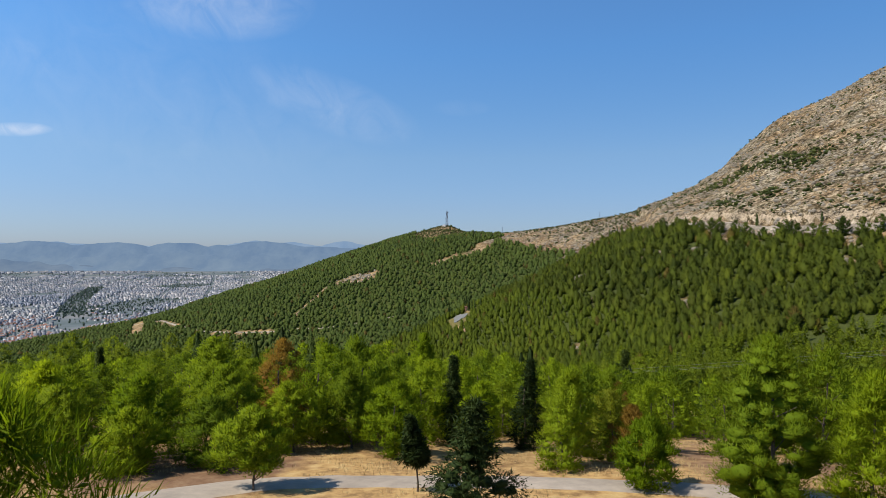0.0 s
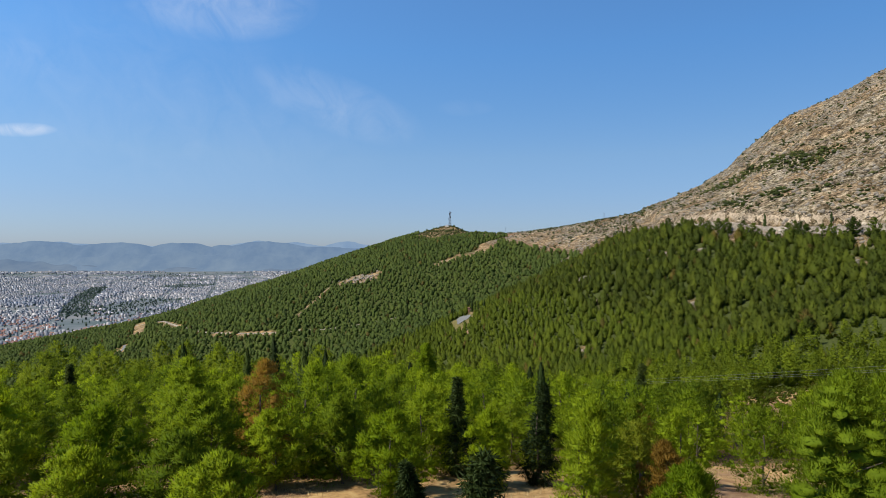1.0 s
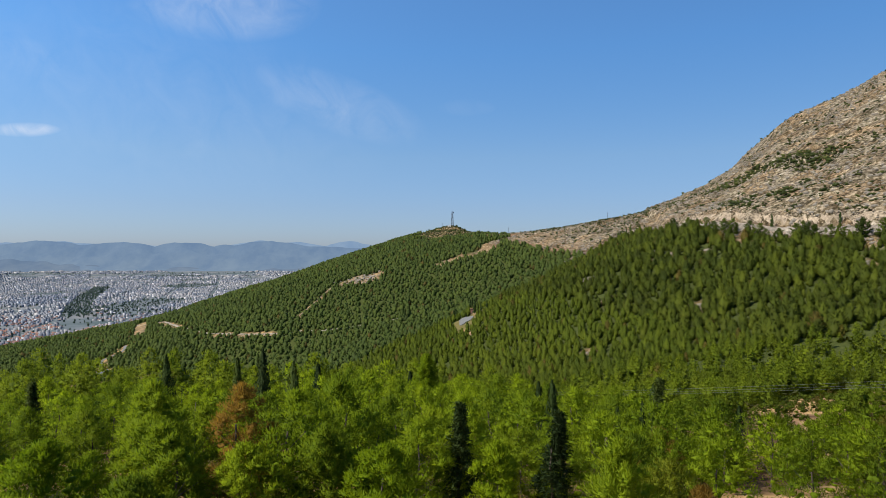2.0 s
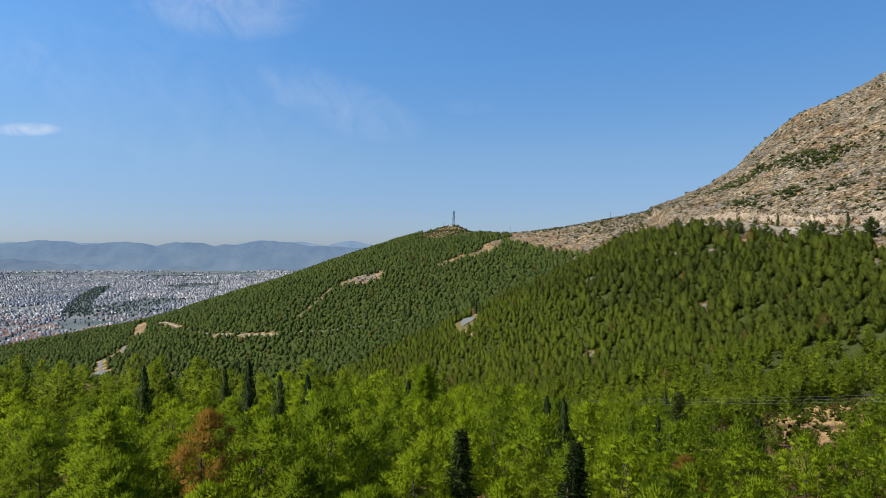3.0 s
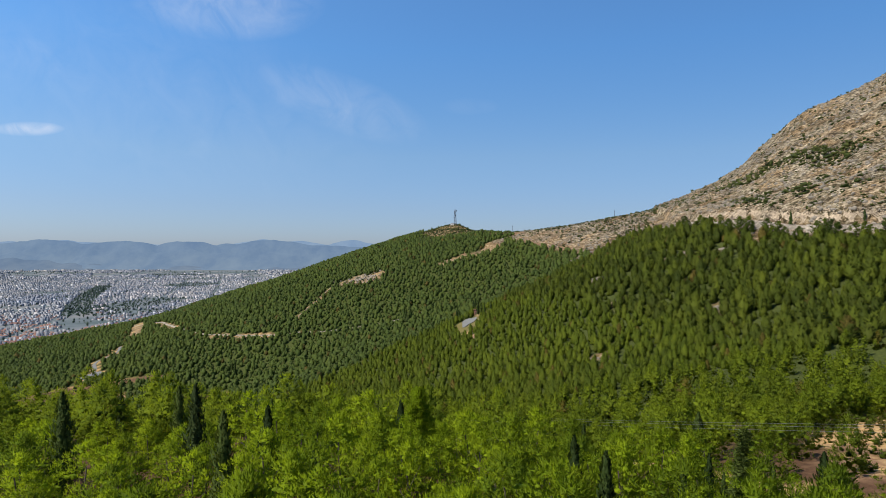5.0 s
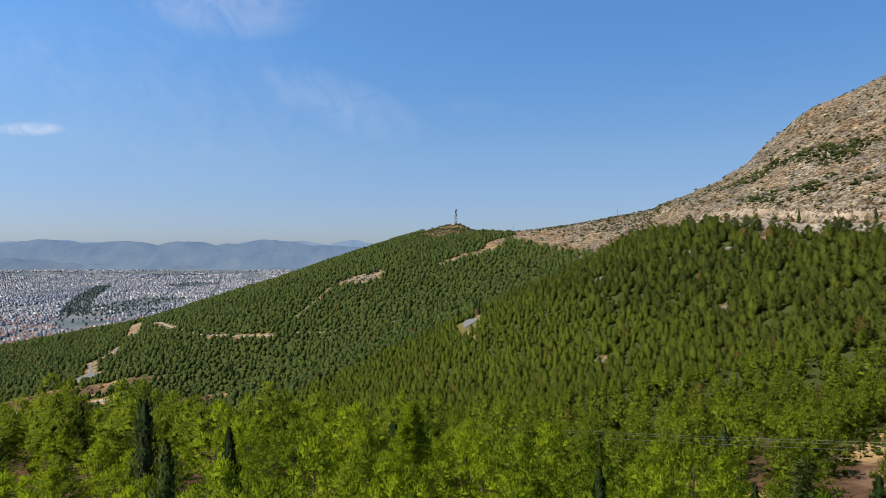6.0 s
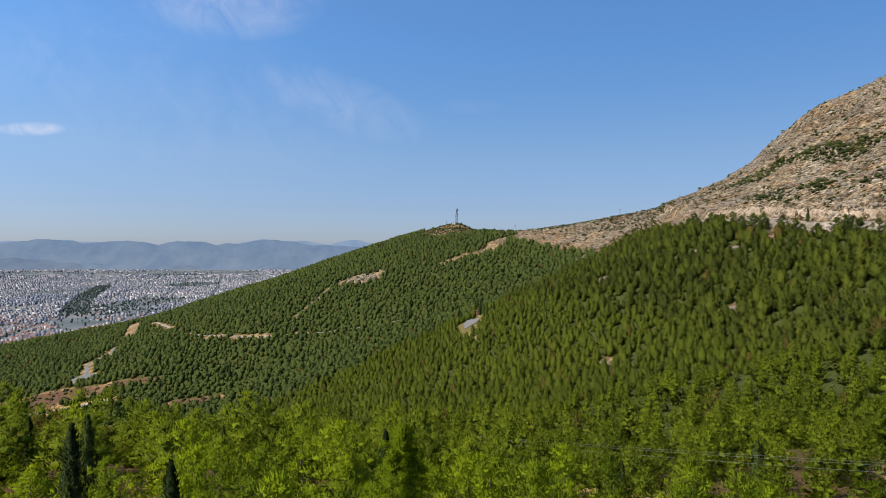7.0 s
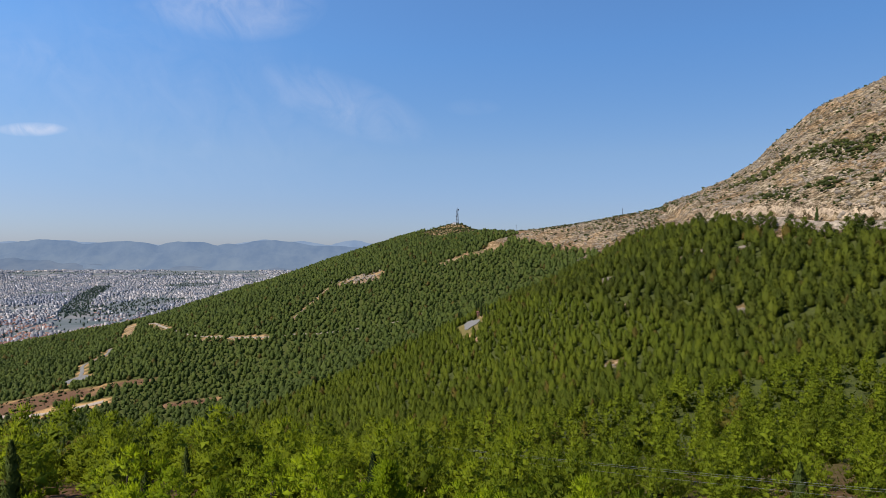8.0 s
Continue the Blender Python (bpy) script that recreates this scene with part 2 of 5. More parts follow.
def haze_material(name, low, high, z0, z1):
    """Far ranges that are seen through kilometres of bright air: a plain backdrop whose glow paints in that haze."""
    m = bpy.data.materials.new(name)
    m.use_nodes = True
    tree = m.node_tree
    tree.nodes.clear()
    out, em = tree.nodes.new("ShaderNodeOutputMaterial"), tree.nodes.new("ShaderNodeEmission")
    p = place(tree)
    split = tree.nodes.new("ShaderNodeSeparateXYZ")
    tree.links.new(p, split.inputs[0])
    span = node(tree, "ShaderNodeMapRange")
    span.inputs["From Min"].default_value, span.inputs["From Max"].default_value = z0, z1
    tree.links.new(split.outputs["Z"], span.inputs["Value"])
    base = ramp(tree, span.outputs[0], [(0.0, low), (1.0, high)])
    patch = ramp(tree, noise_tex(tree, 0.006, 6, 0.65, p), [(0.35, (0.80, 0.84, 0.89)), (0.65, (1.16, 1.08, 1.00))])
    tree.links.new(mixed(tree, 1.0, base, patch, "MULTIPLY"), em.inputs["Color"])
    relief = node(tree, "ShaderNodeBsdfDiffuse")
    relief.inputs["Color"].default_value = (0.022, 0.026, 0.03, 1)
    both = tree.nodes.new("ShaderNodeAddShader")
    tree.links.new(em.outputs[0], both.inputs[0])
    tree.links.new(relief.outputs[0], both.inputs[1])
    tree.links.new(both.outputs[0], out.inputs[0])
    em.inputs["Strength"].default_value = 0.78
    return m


# ---- mesh helpers ----


def mesh_object(name, verts, faces, mat, parent=None, smooth=False, normals=None):
    """A mesh of triangles or quads from arrays; faces is (n, 3) or (n, 4); normals soften the shading of foliage."""
    verts, faces = np.asarray(verts, np.float32), np.asarray(faces, np.int32)
    me = bpy.data.meshes.new(name)
    me.vertices.add(len(verts))
    me.vertices.foreach_set("co", verts.ravel())
    n, k = faces.shape
    me.loops.add(n * k)
    me.loops.foreach_set("vertex_index", faces.ravel())
    me.polygons.add(n)
    me.polygons.foreach_set("loop_start", np.arange(0, n * k, k, dtype=np.int32))
    if smooth or normals is not None:
        me.polygons.foreach_set("use_smooth", np.ones(n, bool))
    me.update(calc_edges=True)
    if normals is not None:
        me.normals_split_custom_set_from_vertices(np.asarray(normals, np.float32))
    me.materials.append(mat)
    ob = new(name, me)
    ob.parent = parent
    return ob


def attribute(ob, name, values):
    ob.data.attributes.new(name, "FLOAT", "POINT").data.foreach_set("value", np.asarray(values, np.float32))


def part(name, bm, mat, parent, label=""):
    me = bpy.data.meshes.new(name)
    bm.to_mesh(me)
    bm.free()
    me.materials.append(mat)
    ob = new(name, me)
    ob.parent = parent
    return tagged(ob, label)


def beam(bm, a, b, r0, r1, sides=6):
    """A tapered round bar from a to b."""
    a, b = Vector(a), Vector(b)
    m = Matrix.Translation((a + b) / 2) @ (b - a).to_track_quat("Z", "Y").to_matrix().to_4x4()
    bmesh.ops.create_cone(bm, cap_ends=True, segments=sides, radius1=r0, radius2=r1, depth=(b - a).length, matrix=m)


def block(bm, x0, x1, y0, y1, z0, z1):
    m = Matrix.LocRotScale(((x0 + x1) / 2, (y0 + y1) / 2, (z0 + z1) / 2), None, (x1 - x0, y1 - y0, z1 - z0))
    bmesh.ops.create_cube(bm, size=1, matrix=m)


# ---- terrain ----
PLAIN_Z = -166.0
SPUR = [(0, -120, 13), (0, 0, 8.2), (-10, 34.4, 5.0), (7, 40.4, 4.1), (-8, 43.6, 3.6), (6, 46.7, 3.0), (-24, 40, 4.8), (21.6, 56.2, 0.7), (33, 71.8, -3.4), (6, 89, -4), (35, 78, -5), (-36, 118, -8), (36, 119, -11), (-60, 70, -2), (-16, 111, -7),
        (65, 126, -10), (85, 148, -14), (37, 152, -19.5), (11, 163, -25.5), (66, 188, -23), (73, 220, -28), (54, 243, -34), (110, 249, -25), (35, 303, -46),
        (110, 40, 9), (-85, 115, -8), (-90, 175, -32), (-13, 171, -26)]
SLOPE = [(142, 362, -12), (103, 475, -2), (76, 545, -12), (220, 429, 33), (246, 375, 32), (13, 530, -40), (330, 200, 35), (170, 215, -18)]
MOUNTAIN = [(264, 452, 60), (245, 722, 63), (295, 742, 89), (347, 752, 122), (399, 762, 165), (459, 782, 194), (571, 822, 250), (446, 705, 184),
            (700, 560, 300), (480, 380, 150), (900, 700, 420)]
LEE = [(330, 900, 50), (420, 920, 90), (580, 980, 170), (270, 1010, 0), (230, 1150, -40), (160, 1300, -40), (60, 1460, -60)]
CREST = [(213, 782, 61), (194, 822, 59), (159, 872, 52), (116, 972, 45), (74, 1122, 47), (10, 1288, 62), (-90, 1230, 38), (-190, 1130, 6), (-270, 1060, -24),
         (-360, 1010, -53), (-440, 980, -80), (-560, 980, -107), (-700, 1000, -134)]
FACE = [(-112, 790, -18), (30, 790, 8), (-219, 679, -73), (-199, 550, -107), (-371, 638, -109.5), (-484, 940, -97), (55, 660, -26)]
VALLEY = [(-60, 460, -74), (-130, 380, -98), (-330, 500, -128), (-520, 620, -142), (-250, 200, -100), (-600, 300, -150)]
FOOT = [(-900, 900, -166), (-800, 1250, -166), (-420, 1400, -166), (-60, 1800, -166), (500, 1700, -60), (-900, 500, -166), (-700, 0, -150)]
MARKS = np.array(SPUR + SLOPE + MOUNTAIN + LEE + CREST + FACE + VALLEY + FOOT, float)


def bell(d2):
    return np.sqrt(d2 + 30.0 ** 2)


def solve_terrain():
    d2 = ((MARKS[:, None, :2] - MARKS[None, :, :2]) ** 2).sum(-1)
    n = len(MARKS)
    a = np.zeros((n + 1, n + 1))
    a[:n, :n] = bell(d2)
    a[:n, n] = a[n, :n] = 1
    return np.linalg.solve(a, np.r_[MARKS[:, 2], 0])


WEIGHTS = solve_terrain()


def lattice(ix, iy, seed):
    h = (ix.astype(np.int64) * 374761393 + iy.astype(np.int64) * 668265263 + seed * 974634777) & 0x7FFFFFFF
    h = ((h ^ (h >> 13)) * 1274126177) & 0x7FFFFFFF
    return (h ^ (h >> 16)) % 65536 / 65535.0


def value_noise(x, y, seed=0):
    ix, iy = np.floor(x), np.floor(y)
    fx, fy = x - ix, y - iy
    fx, fy = fx * fx * (3 - 2 * fx), fy * fy * (3 - 2 * fy)
    a = lattice(ix, iy, seed) * (1 - fx) + lattice(ix + 1, iy, seed) * fx
    b = lattice(ix, iy + 1, seed) * (1 - fx) + lattice(ix + 1, iy + 1, seed) * fx
    return a * (1 - fy) + b * fy


def fractal(x, y, size, octaves=4, seed=0):
    """Noise about -1 to 1 whose broadest lumps are size metres."""
    total, amp = 0.0, 1.0
    for k in range(octaves):
        total = total + amp * (value_noise(x / size * 2 ** k + 17.3 * k, y / size * 2 ** k - 9.1 * k, seed + k) * 2 - 1)
        amp *= 0.5
    return total / 1.6


def smooth(a, b, v):
    t = np.clip((v - a) / (b - a), 0, 1)
    return t * t * (3 - 2 * t)


def along(line, x, y):
    """Distance to a polyline, side (positive on its right) and share of the way along it."""
    best, side, share = np.full(np.shape(x), 1e9), np.zeros(np.shape(x)), np.zeros(np.shape(x))
    for k in range(len(line) - 1):
        (ax, ay), (bx, by) = line[k][:2], line[k + 1][:2]
        dx, dy = bx - ax, by - ay
        s = np.clip(((x - ax) * dx + (y - ay) * dy) / (dx * dx + dy * dy), 0, 1)
        d = np.hypot(x - ax - s * dx, y - ay - s * dy)
        near = d < best
        best = np.where(near, d, best)
        side = np.where(near, np.sign((x - ax) * dy - (y - ay) * dx), side)
        share = np.where(near, (k + s) / (len(line) - 1), share)
    return best, side, share


TRACK = [(-40, 14), (-24, 25), (-15, 32.5), (-9.5, 36), (-2, 37), (6, 36.3), (13, 34.5), (20, 31), (34, 20), (48, 8)]
WALL_ROAD = [(420, 200), (300, 310), (250, 372), (224, 432), (206, 520), (205, 610), (232, 712)]
HILL_ROAD = [(-560, 985), (-490, 950), (-408, 876), (-369, 820), (-323, 763), (-290, 725), (-260, 704), (-216, 680), (-183, 666), (-152, 660), (-112, 648), (-55, 643), (-22, 656)]
FIREBREAK = [(-180, 668), (-169, 715), (-157, 757), (-146, 796)]
WIRES = [(-13, 171), (86, 46)]
OUTCROPS = [(143, 359, 6, 6), (105, 472, 7, 7), (130, 668, 6, 8), (143, 514, 5, 5), (164, 464, 5, 6), (180, 440, 6, 6), (222, 338, 3, 7)]
STONY = [(-110, 794, 27, 19), (238, 362, 6, 14)] + OUTCROPS
RED_BANKS = [(-385, 588, 42, 26), (-340, 598, 24, 14), (-298, 611, 26, 6), (-218, 556, 26, 6)]
DIRT_CUTS = [([(-180, 668), (-169, 715), (-157, 757), (-146, 796)], 0.3), ([(-406, 806), (-425, 850), (-475, 952)], 6), ([(-408, 872), (-375, 826), (-338, 779)], 3), ([(-262, 701), (-246, 696)], 3.5), ([(-228, 684), (-205, 674), (-183, 664)], 4),
             ([(80, 600), (83, 572), (93, 562)], 3.5)]
PLOT = (-362, 641)
BARE_CREST = [(66, 985), (84, 930), (100, 890), (130, 860)]
VALLEY_ROAD = [(-700, 640), (-480, 592), (-383, 567), (-342, 561), (-300, 575)]
PLOT_ROAD = [(-392, 748), (-378, 714), (-388, 692), (-372, 662), (-364, 645)]


def plain_rise(y):
    """How far the plain climbs towards the distant ranges."""
    return 36.0 * smooth(2900, 4700, np.asarray(y, float))


def height(x, y):
    """The ground's height; x and y are arrays."""
    x, y = np.asarray(x, float), np.asarray(y, float)
    h = np.full(x.shape, WEIGHTS[-1])
    for (mx, my, _), w in zip(MARKS, WEIGHTS):
        h = h + w * bell((x - mx) ** 2 + (y - my) ** 2)
    reach = smooth(1500, 1050, np.hypot(x * 0.85, y - 350) + 0 * x)
    right = smooth(-100, 500, x - 0.25 * y)
    edge = np.maximum(reach, right * smooth(3600, 2000, np.hypot(x, y)))
    h = PLAIN_Z + (h - PLAIN_Z) * edge
    h = np.maximum(h, PLAIN_Z) + 0.0
    h = h + 6.5 * np.exp(-((x - 15) ** 2 + ((y - 1240) * 0.7) ** 2) / 1500.0)
    d, side, _ = along(WALL_ROAD, x, y)
    up = (side > 0) * smooth(2, 60, d)
    rough = up * (h > 20)
    h = h + rough * (fractal(x, y, 90, 4, 3) * 9 + (0.35 - np.abs(fractal(x, y, 26, 3, 13))) * 5.5)
    land = smooth(PLAIN_Z + 3, PLAIN_Z + 25, h)
    h = h + land * (fractal(x, y, 60, 3, 5) * 1.2) * smooth(30, 130, np.hypot(x, y - 30)) + land * fractal(x, y, 9, 2, 6) * 0.12
    # the road below the mountain lies on a bench cut into the slope, with a rough face above it
    return h + (side > 0) * smooth(3, 9, d) * smooth(60, 14, d) * 6.0 + plain_rise(y)


def rockiness(x, y, h):
    d, side, _ = along(WALL_ROAD, x, y)
    r = np.where(side > 0, 1.0, smooth(17, 8, d + fractal(x, y, 25, 3, 21) * 8))
    r = np.maximum(r, smooth(0.50, 0.62, fractal(x, y, 26, 3, 33)) * smooth(250, 330, y) * smooth(640, 560, y) * smooth(-20, 60, x))
    saddle, _, share = along([(250, 720), (190, 830), (112, 980)], x, y)
    r = np.maximum(r, smooth(1.0, 0.75, (saddle + fractal(x, y, 40, 3, 23) * 25) / (120 - 80 * share)))
    bare = along([(105, 850), (125, 800), (145, 750), (168, 700)], x, y)[0] + fractal(x, y, 20, 3, 25) * 8
    r = np.maximum(r, 0.75 * smooth(32, 20, bare))
    for line, wide in DIRT_CUTS:
        r = np.maximum(r, 0.65 * smooth(wide + 1.5, wide - 1.5, along(line, x, y)[0]))
    for cx, cy, rx, ry in STONY:
        r = np.maximum(r, 0.85 * smooth(1.25, 0.8, np.hypot((x - cx) / rx, (y - cy) / ry) + 0.35 * fractal(x, y, 14, 3, 37)))
    bank = along([(-14, 797), (20, 812), (46, 812), (66, 856), (100, 862)], x, y)[0] + fractal(x, y, 16, 3, 39) * 8
    r = np.maximum(r, 0.85 * smooth(13, 7, bank))
    top = np.hypot(x - 4, (y - 1105) * 0.45)
    return np.clip(np.maximum(r, smooth(80, 45, top + fractal(x, y, 25, 3, 29) * 22) * 0.62), 0, 1)


CLEARINGS = [(24.5, 55.5, 6.5), (19, 45, 4.5), (16.5, 39, 3.5), (-8, 42, 3.5), (30, 60, 5), (66, 128, 8), (74, 135, 10), (83, 144, 10), (94, 154, 10), (58, 113, 7), (108, 166, 9), (-12, 162, 6), (36, 69, 4), (-362, 641, 15),
             (15, 527, 15), (14, 506, 11), (14, 490, 7), (0, 1232, 40), (26, 1240, 22), (-40, 1225, 26), (0, 1160, 55)]


def red_bank(x, y):
    """The reddish scrubby banks above the valley, 0 to 1."""
    r = np.zeros(np.shape(x))
    for cx, cy, rx, ry in RED_BANKS:
        r = np.maximum(r, smooth(1.2, 0.8, np.hypot((x - cx) / rx, (y - cy) / ry) + 0.3 * fractal(x, y, 18, 3, 38)))
    return r


def wooded(p):
    """True where pines grow."""
    x, y = p[:, 0], p[:, 1]
    h = height(x, y)
    ok = (rockiness(x, y, h) < 0.35 + 0.25 * fractal(x, y, 12, 2, 51)) & (h > PLAIN_Z + 2.5)
    for line, wide in ((TRACK, 4.5), (WALL_ROAD, 15), (FIREBREAK, 2.0), (VALLEY_ROAD, 9), (PLOT_ROAD, 5), (WIRES, 3.2)):
        ok &= along(line, x, y)[0] > wide
    for line, wide in DIRT_CUTS:
        ok &= along(line, x, y)[0] > 2.2 + wide * (1 + 0.3 * fractal(x, y, 9, 2, 62))
    ok &= red_bank(x, y) < 0.12
    ok &= along(BARE_CREST, x, y)[0] > 22 * (1 + 0.5 * fractal(x, y, 14, 2, 63))
    for cx, cy, r in CLEARINGS:
        ok &= np.hypot(x - cx, y - cy) > r * (1 + 0.25 * fractal(x, y, 8, 2, 61))
    return ok


def spaced(lo, hi, step, grow, at=0.0):
    up, v = [at], at
    while v < hi:
        v += step + grow * abs(v - at)
        up.append(v)
    down, v = [], at
    while v > lo:
        v -= step + grow * abs(v - at)
        down.append(v)
    return np.array(down[::-1] + up)


def halved(v, lo, hi):
    """The steps between lo and hi cut in two, for the rough mountain."""
    mid = (v[1:] + v[:-1]) / 2
    return np.sort(np.r_[v, mid[(mid > lo) & (mid < hi)]])


def build_ground():
    xs = spaced(-5200, 5200, 2.4, 0.016)
    ys = np.r_[spaced(-5200, 39, 3.0, 0.12, 40)[:-1], spaced(39, 5200, 2.4, 0.016, 42)[1:]]
    ys = np.unique(np.round(ys, 2))
    xs, ys = halved(xs, 190, 520), halved(ys, 400, 800)
    gx, gy = np.meshgrid(xs, ys)
    h = height(gx, gy)
    ny, nx = gx.shape
    i = np.arange(ny * nx).reshape(ny, nx)
    faces = np.stack([i[:-1, :-1], i[:-1, 1:], i[1:, 1:], i[1:, :-1]], -1).reshape(-1, 4)
    ob = mesh_object("ground", np.stack([gx, gy, h], -1).reshape(-1, 3), faces, ground_mat, smooth=True)
    attribute(ob, "rockiness", rockiness(gx, gy, h).ravel())
    woods = wooded(np.stack([gx.ravel(), gy.ravel()], -1)).astype(float)
    attribute(ob, "woodland", woods * (0.3 + 0.7 * smooth(58, 75, gy.ravel())))
    glade = smooth(32, 22, np.hypot(gx - 15, gy - 515)).ravel() * 0.75
    attribute(ob, "undergrowth", np.maximum(woods * smooth(110, 200, gy.ravel()) * 0.9, glade))
    saddle = smooth(80, 50, along([(66, 985), (100, 890), (130, 800), (168, 700)], gx, gy)[0] + 12 * fractal(gx, gy, 25, 3, 84))
    attribute(ob, "red_soil", np.maximum(red_bank(gx, gy), 0.8 * saddle).ravel())
    attribute(ob, "plain", smooth(PLAIN_Z + 12, PLAIN_Z + 3, h - plain_rise(gy)).ravel())
    return tagged(ob, "dry grassy hillside with limestone slopes and a wide plain below", "ground", kind="structure")


build_ground()


def ribbon(name, line, width, mat, label, lift=0.12, step=3.0, category="road", level=False):
    """A road laid on the ground, with worn, uneven edges."""
    pts = [np.array(p, float) for p in line]
    dense = []
    for k in range(len(pts) - 1):
        p0, p1, p2, p3 = pts[max(k - 1, 0)], pts[k], pts[k + 1], pts[min(k + 2, len(pts) - 1)]
        n = max(2, int(np.linalg.norm(p2 - p1) / step))
        for t in np.arange(n) / n:
            dense.append(0.5 * (2 * p1 + (p2 - p0) * t + (2 * p0 - 5 * p1 + 4 * p2 - p3) * t * t + (3 * p1 - p0 - 3 * p2 + p3) * t ** 3))
    dense = np.array(dense + [pts[-1]])
    way = np.gradient(dense, axis=0)
    way /= np.linalg.norm(way, axis=1)[:, None]
    side = np.stack([way[:, 1], -way[:, 0]], -1)
    rng = np.random.default_rng(4)
    rows = []
    for o in (-0.5, -0.25, 0, 0.25, 0.5):
        w = width * o + (rng.normal(0, width * 0.035, len(dense)) if abs(o) == 0.5 else 0)
        q = dense + side * np.reshape(w, (-1, 1))
        z = np.convolve(np.pad(height(dense[:, 0], dense[:, 1]), 4, mode="edge"), np.ones(9) / 9, "valid") if level else height(q[:, 0], q[:, 1])
        rows.append(np.c_[q, z + lift - (0.10 if abs(o) == 0.5 else 0)])
    n = len(dense)
    verts = np.concatenate(rows)
    faces = [(r * n + k, r * n + k + 1, (r + 1) * n + k + 1, (r + 1) * n + k) for r in range(4) for k in range(n - 1)]
    return tagged(mesh_object(name, verts, faces, mat, smooth=True), label, category, kind="structure")


ribbon("dirt_track", TRACK, 3.2, dirt_road, "pale dusty gravel track through dry grass", 0.10, 1.5)
ribbon("hill_road", HILL_ROAD, 3.0, rubble, "pale road winding along the wooded hill", 0.2)
ribbon("firebreak_track", FIREBREAK, 0.8, rubble, "narrow stony firebreak running up the wooded hill", 0.5)
ribbon("valley_road", VALLEY_ROAD, 6.0, dirt_road, "pale road along the valley floor", 0.6)
ribbon("plot_road", PLOT_ROAD, 3.6, asphalt, "grey paved lane leading to a turning place", 0.5)


def rock_cut():
    """The blasted face above the mountain road and the rubble slope below it."""
    rng = np.random.default_rng(8)
    pts = np.array(WALL_ROAD, float)
    seg = np.r_[0, np.cumsum(np.hypot(*np.diff(pts, axis=0).T))]
    s = np.arange(0, seg[-1] * 0.74, 1.6)
    line = np.stack([np.interp(s, seg, pts[:, 0]), np.interp(s, seg, pts[:, 1])], -1)
    line = np.stack([np.convolve(np.pad(c, 10, mode="edge"), np.ones(21) / 21, "valid") for c in line.T], -1)
    way = unit_rows(np.gradient(line, axis=0))
    right = np.stack([way[:, 1], -way[:, 0]], -1)
    base = np.convolve(np.pad(height(line[:, 0], line[:, 1]), 6, mode="edge"), np.ones(13) / 13, "valid")
    for name, mat, label, steps in (
            ("mountain_road", dirt_road, "pale road on a bench cut below the mountain", [(-2.9, 0.75), (-1.0, 0.85), (1.0, 0.85), (3.3, 0.6)]),
            ("rock_cut", cut_rock, "pale ochre rock face cut above the mountain road", [(3.2, 0.6), (3.6, 1.5), (4.0, 2.4), (4.5, 3.2), (5.2, 3.9), (6.2, 4.5), (7.6, 5.0)]),
            ("rubble_slope", rubble, "pale rubble slope tipped below the mountain road", [(-2.7, 0.7), (-3.8, 0.2), (-5.2, None), (-6.6, None), (-8.0, None), (-9.5, None)])):
        rows = []
        for k, (off, up) in enumerate(steps):
            o = off + (fractal(s, s * 0 + 40 * k, 5, 3, 90) * 1.1 + rng.normal(0, 0.25, len(s))) * np.sign(off) * (k > 0) * (name != "mountain_road")
            q = line + right * o[:, None]
            h = height(q[:, 0], q[:, 1])
            if up is None:
                z = h + 0.4 + 0.6 * fractal(q[:, 0], q[:, 1], 4, 3, 92) + rng.normal(0, 0.3, len(s))
            elif off > 0 and name == "rock_cut":
                tall = 0.75 + 0.35 * fractal(s, s * 0, 30, 3, 91)
                z = np.maximum(base + up * np.where(k > 0, tall, 1), h - 0.4 if k == len(steps) - 1 else -999)
                z = h - 0.4 if k == len(steps) - 1 else np.maximum(z, h + 0.3 + 0.45 * fractal(q[:, 0], q[:, 1], 4, 3, 93))
            else:
                z = base + up + (rng.normal(0, 0.22, len(s)) if name == "rubble_slope" else 0)
            rows.append(np.c_[q, z])
        n = len(s)
        faces = [(r * n + k, r * n + k + 1, (r + 1) * n + k + 1, (r + 1) * n + k) for r in range(len(steps) - 1) for k in range(n - 1)]
        tagged(mesh_object(name, np.concatenate(rows), faces, mat), label, "road" if name == "mountain_road" else "rock face", kind="structure")


def unit_rows(v):
    return v / np.linalg.norm(v, axis=1)[:, None]


rock_cut()

# ---- far ranges and town ----


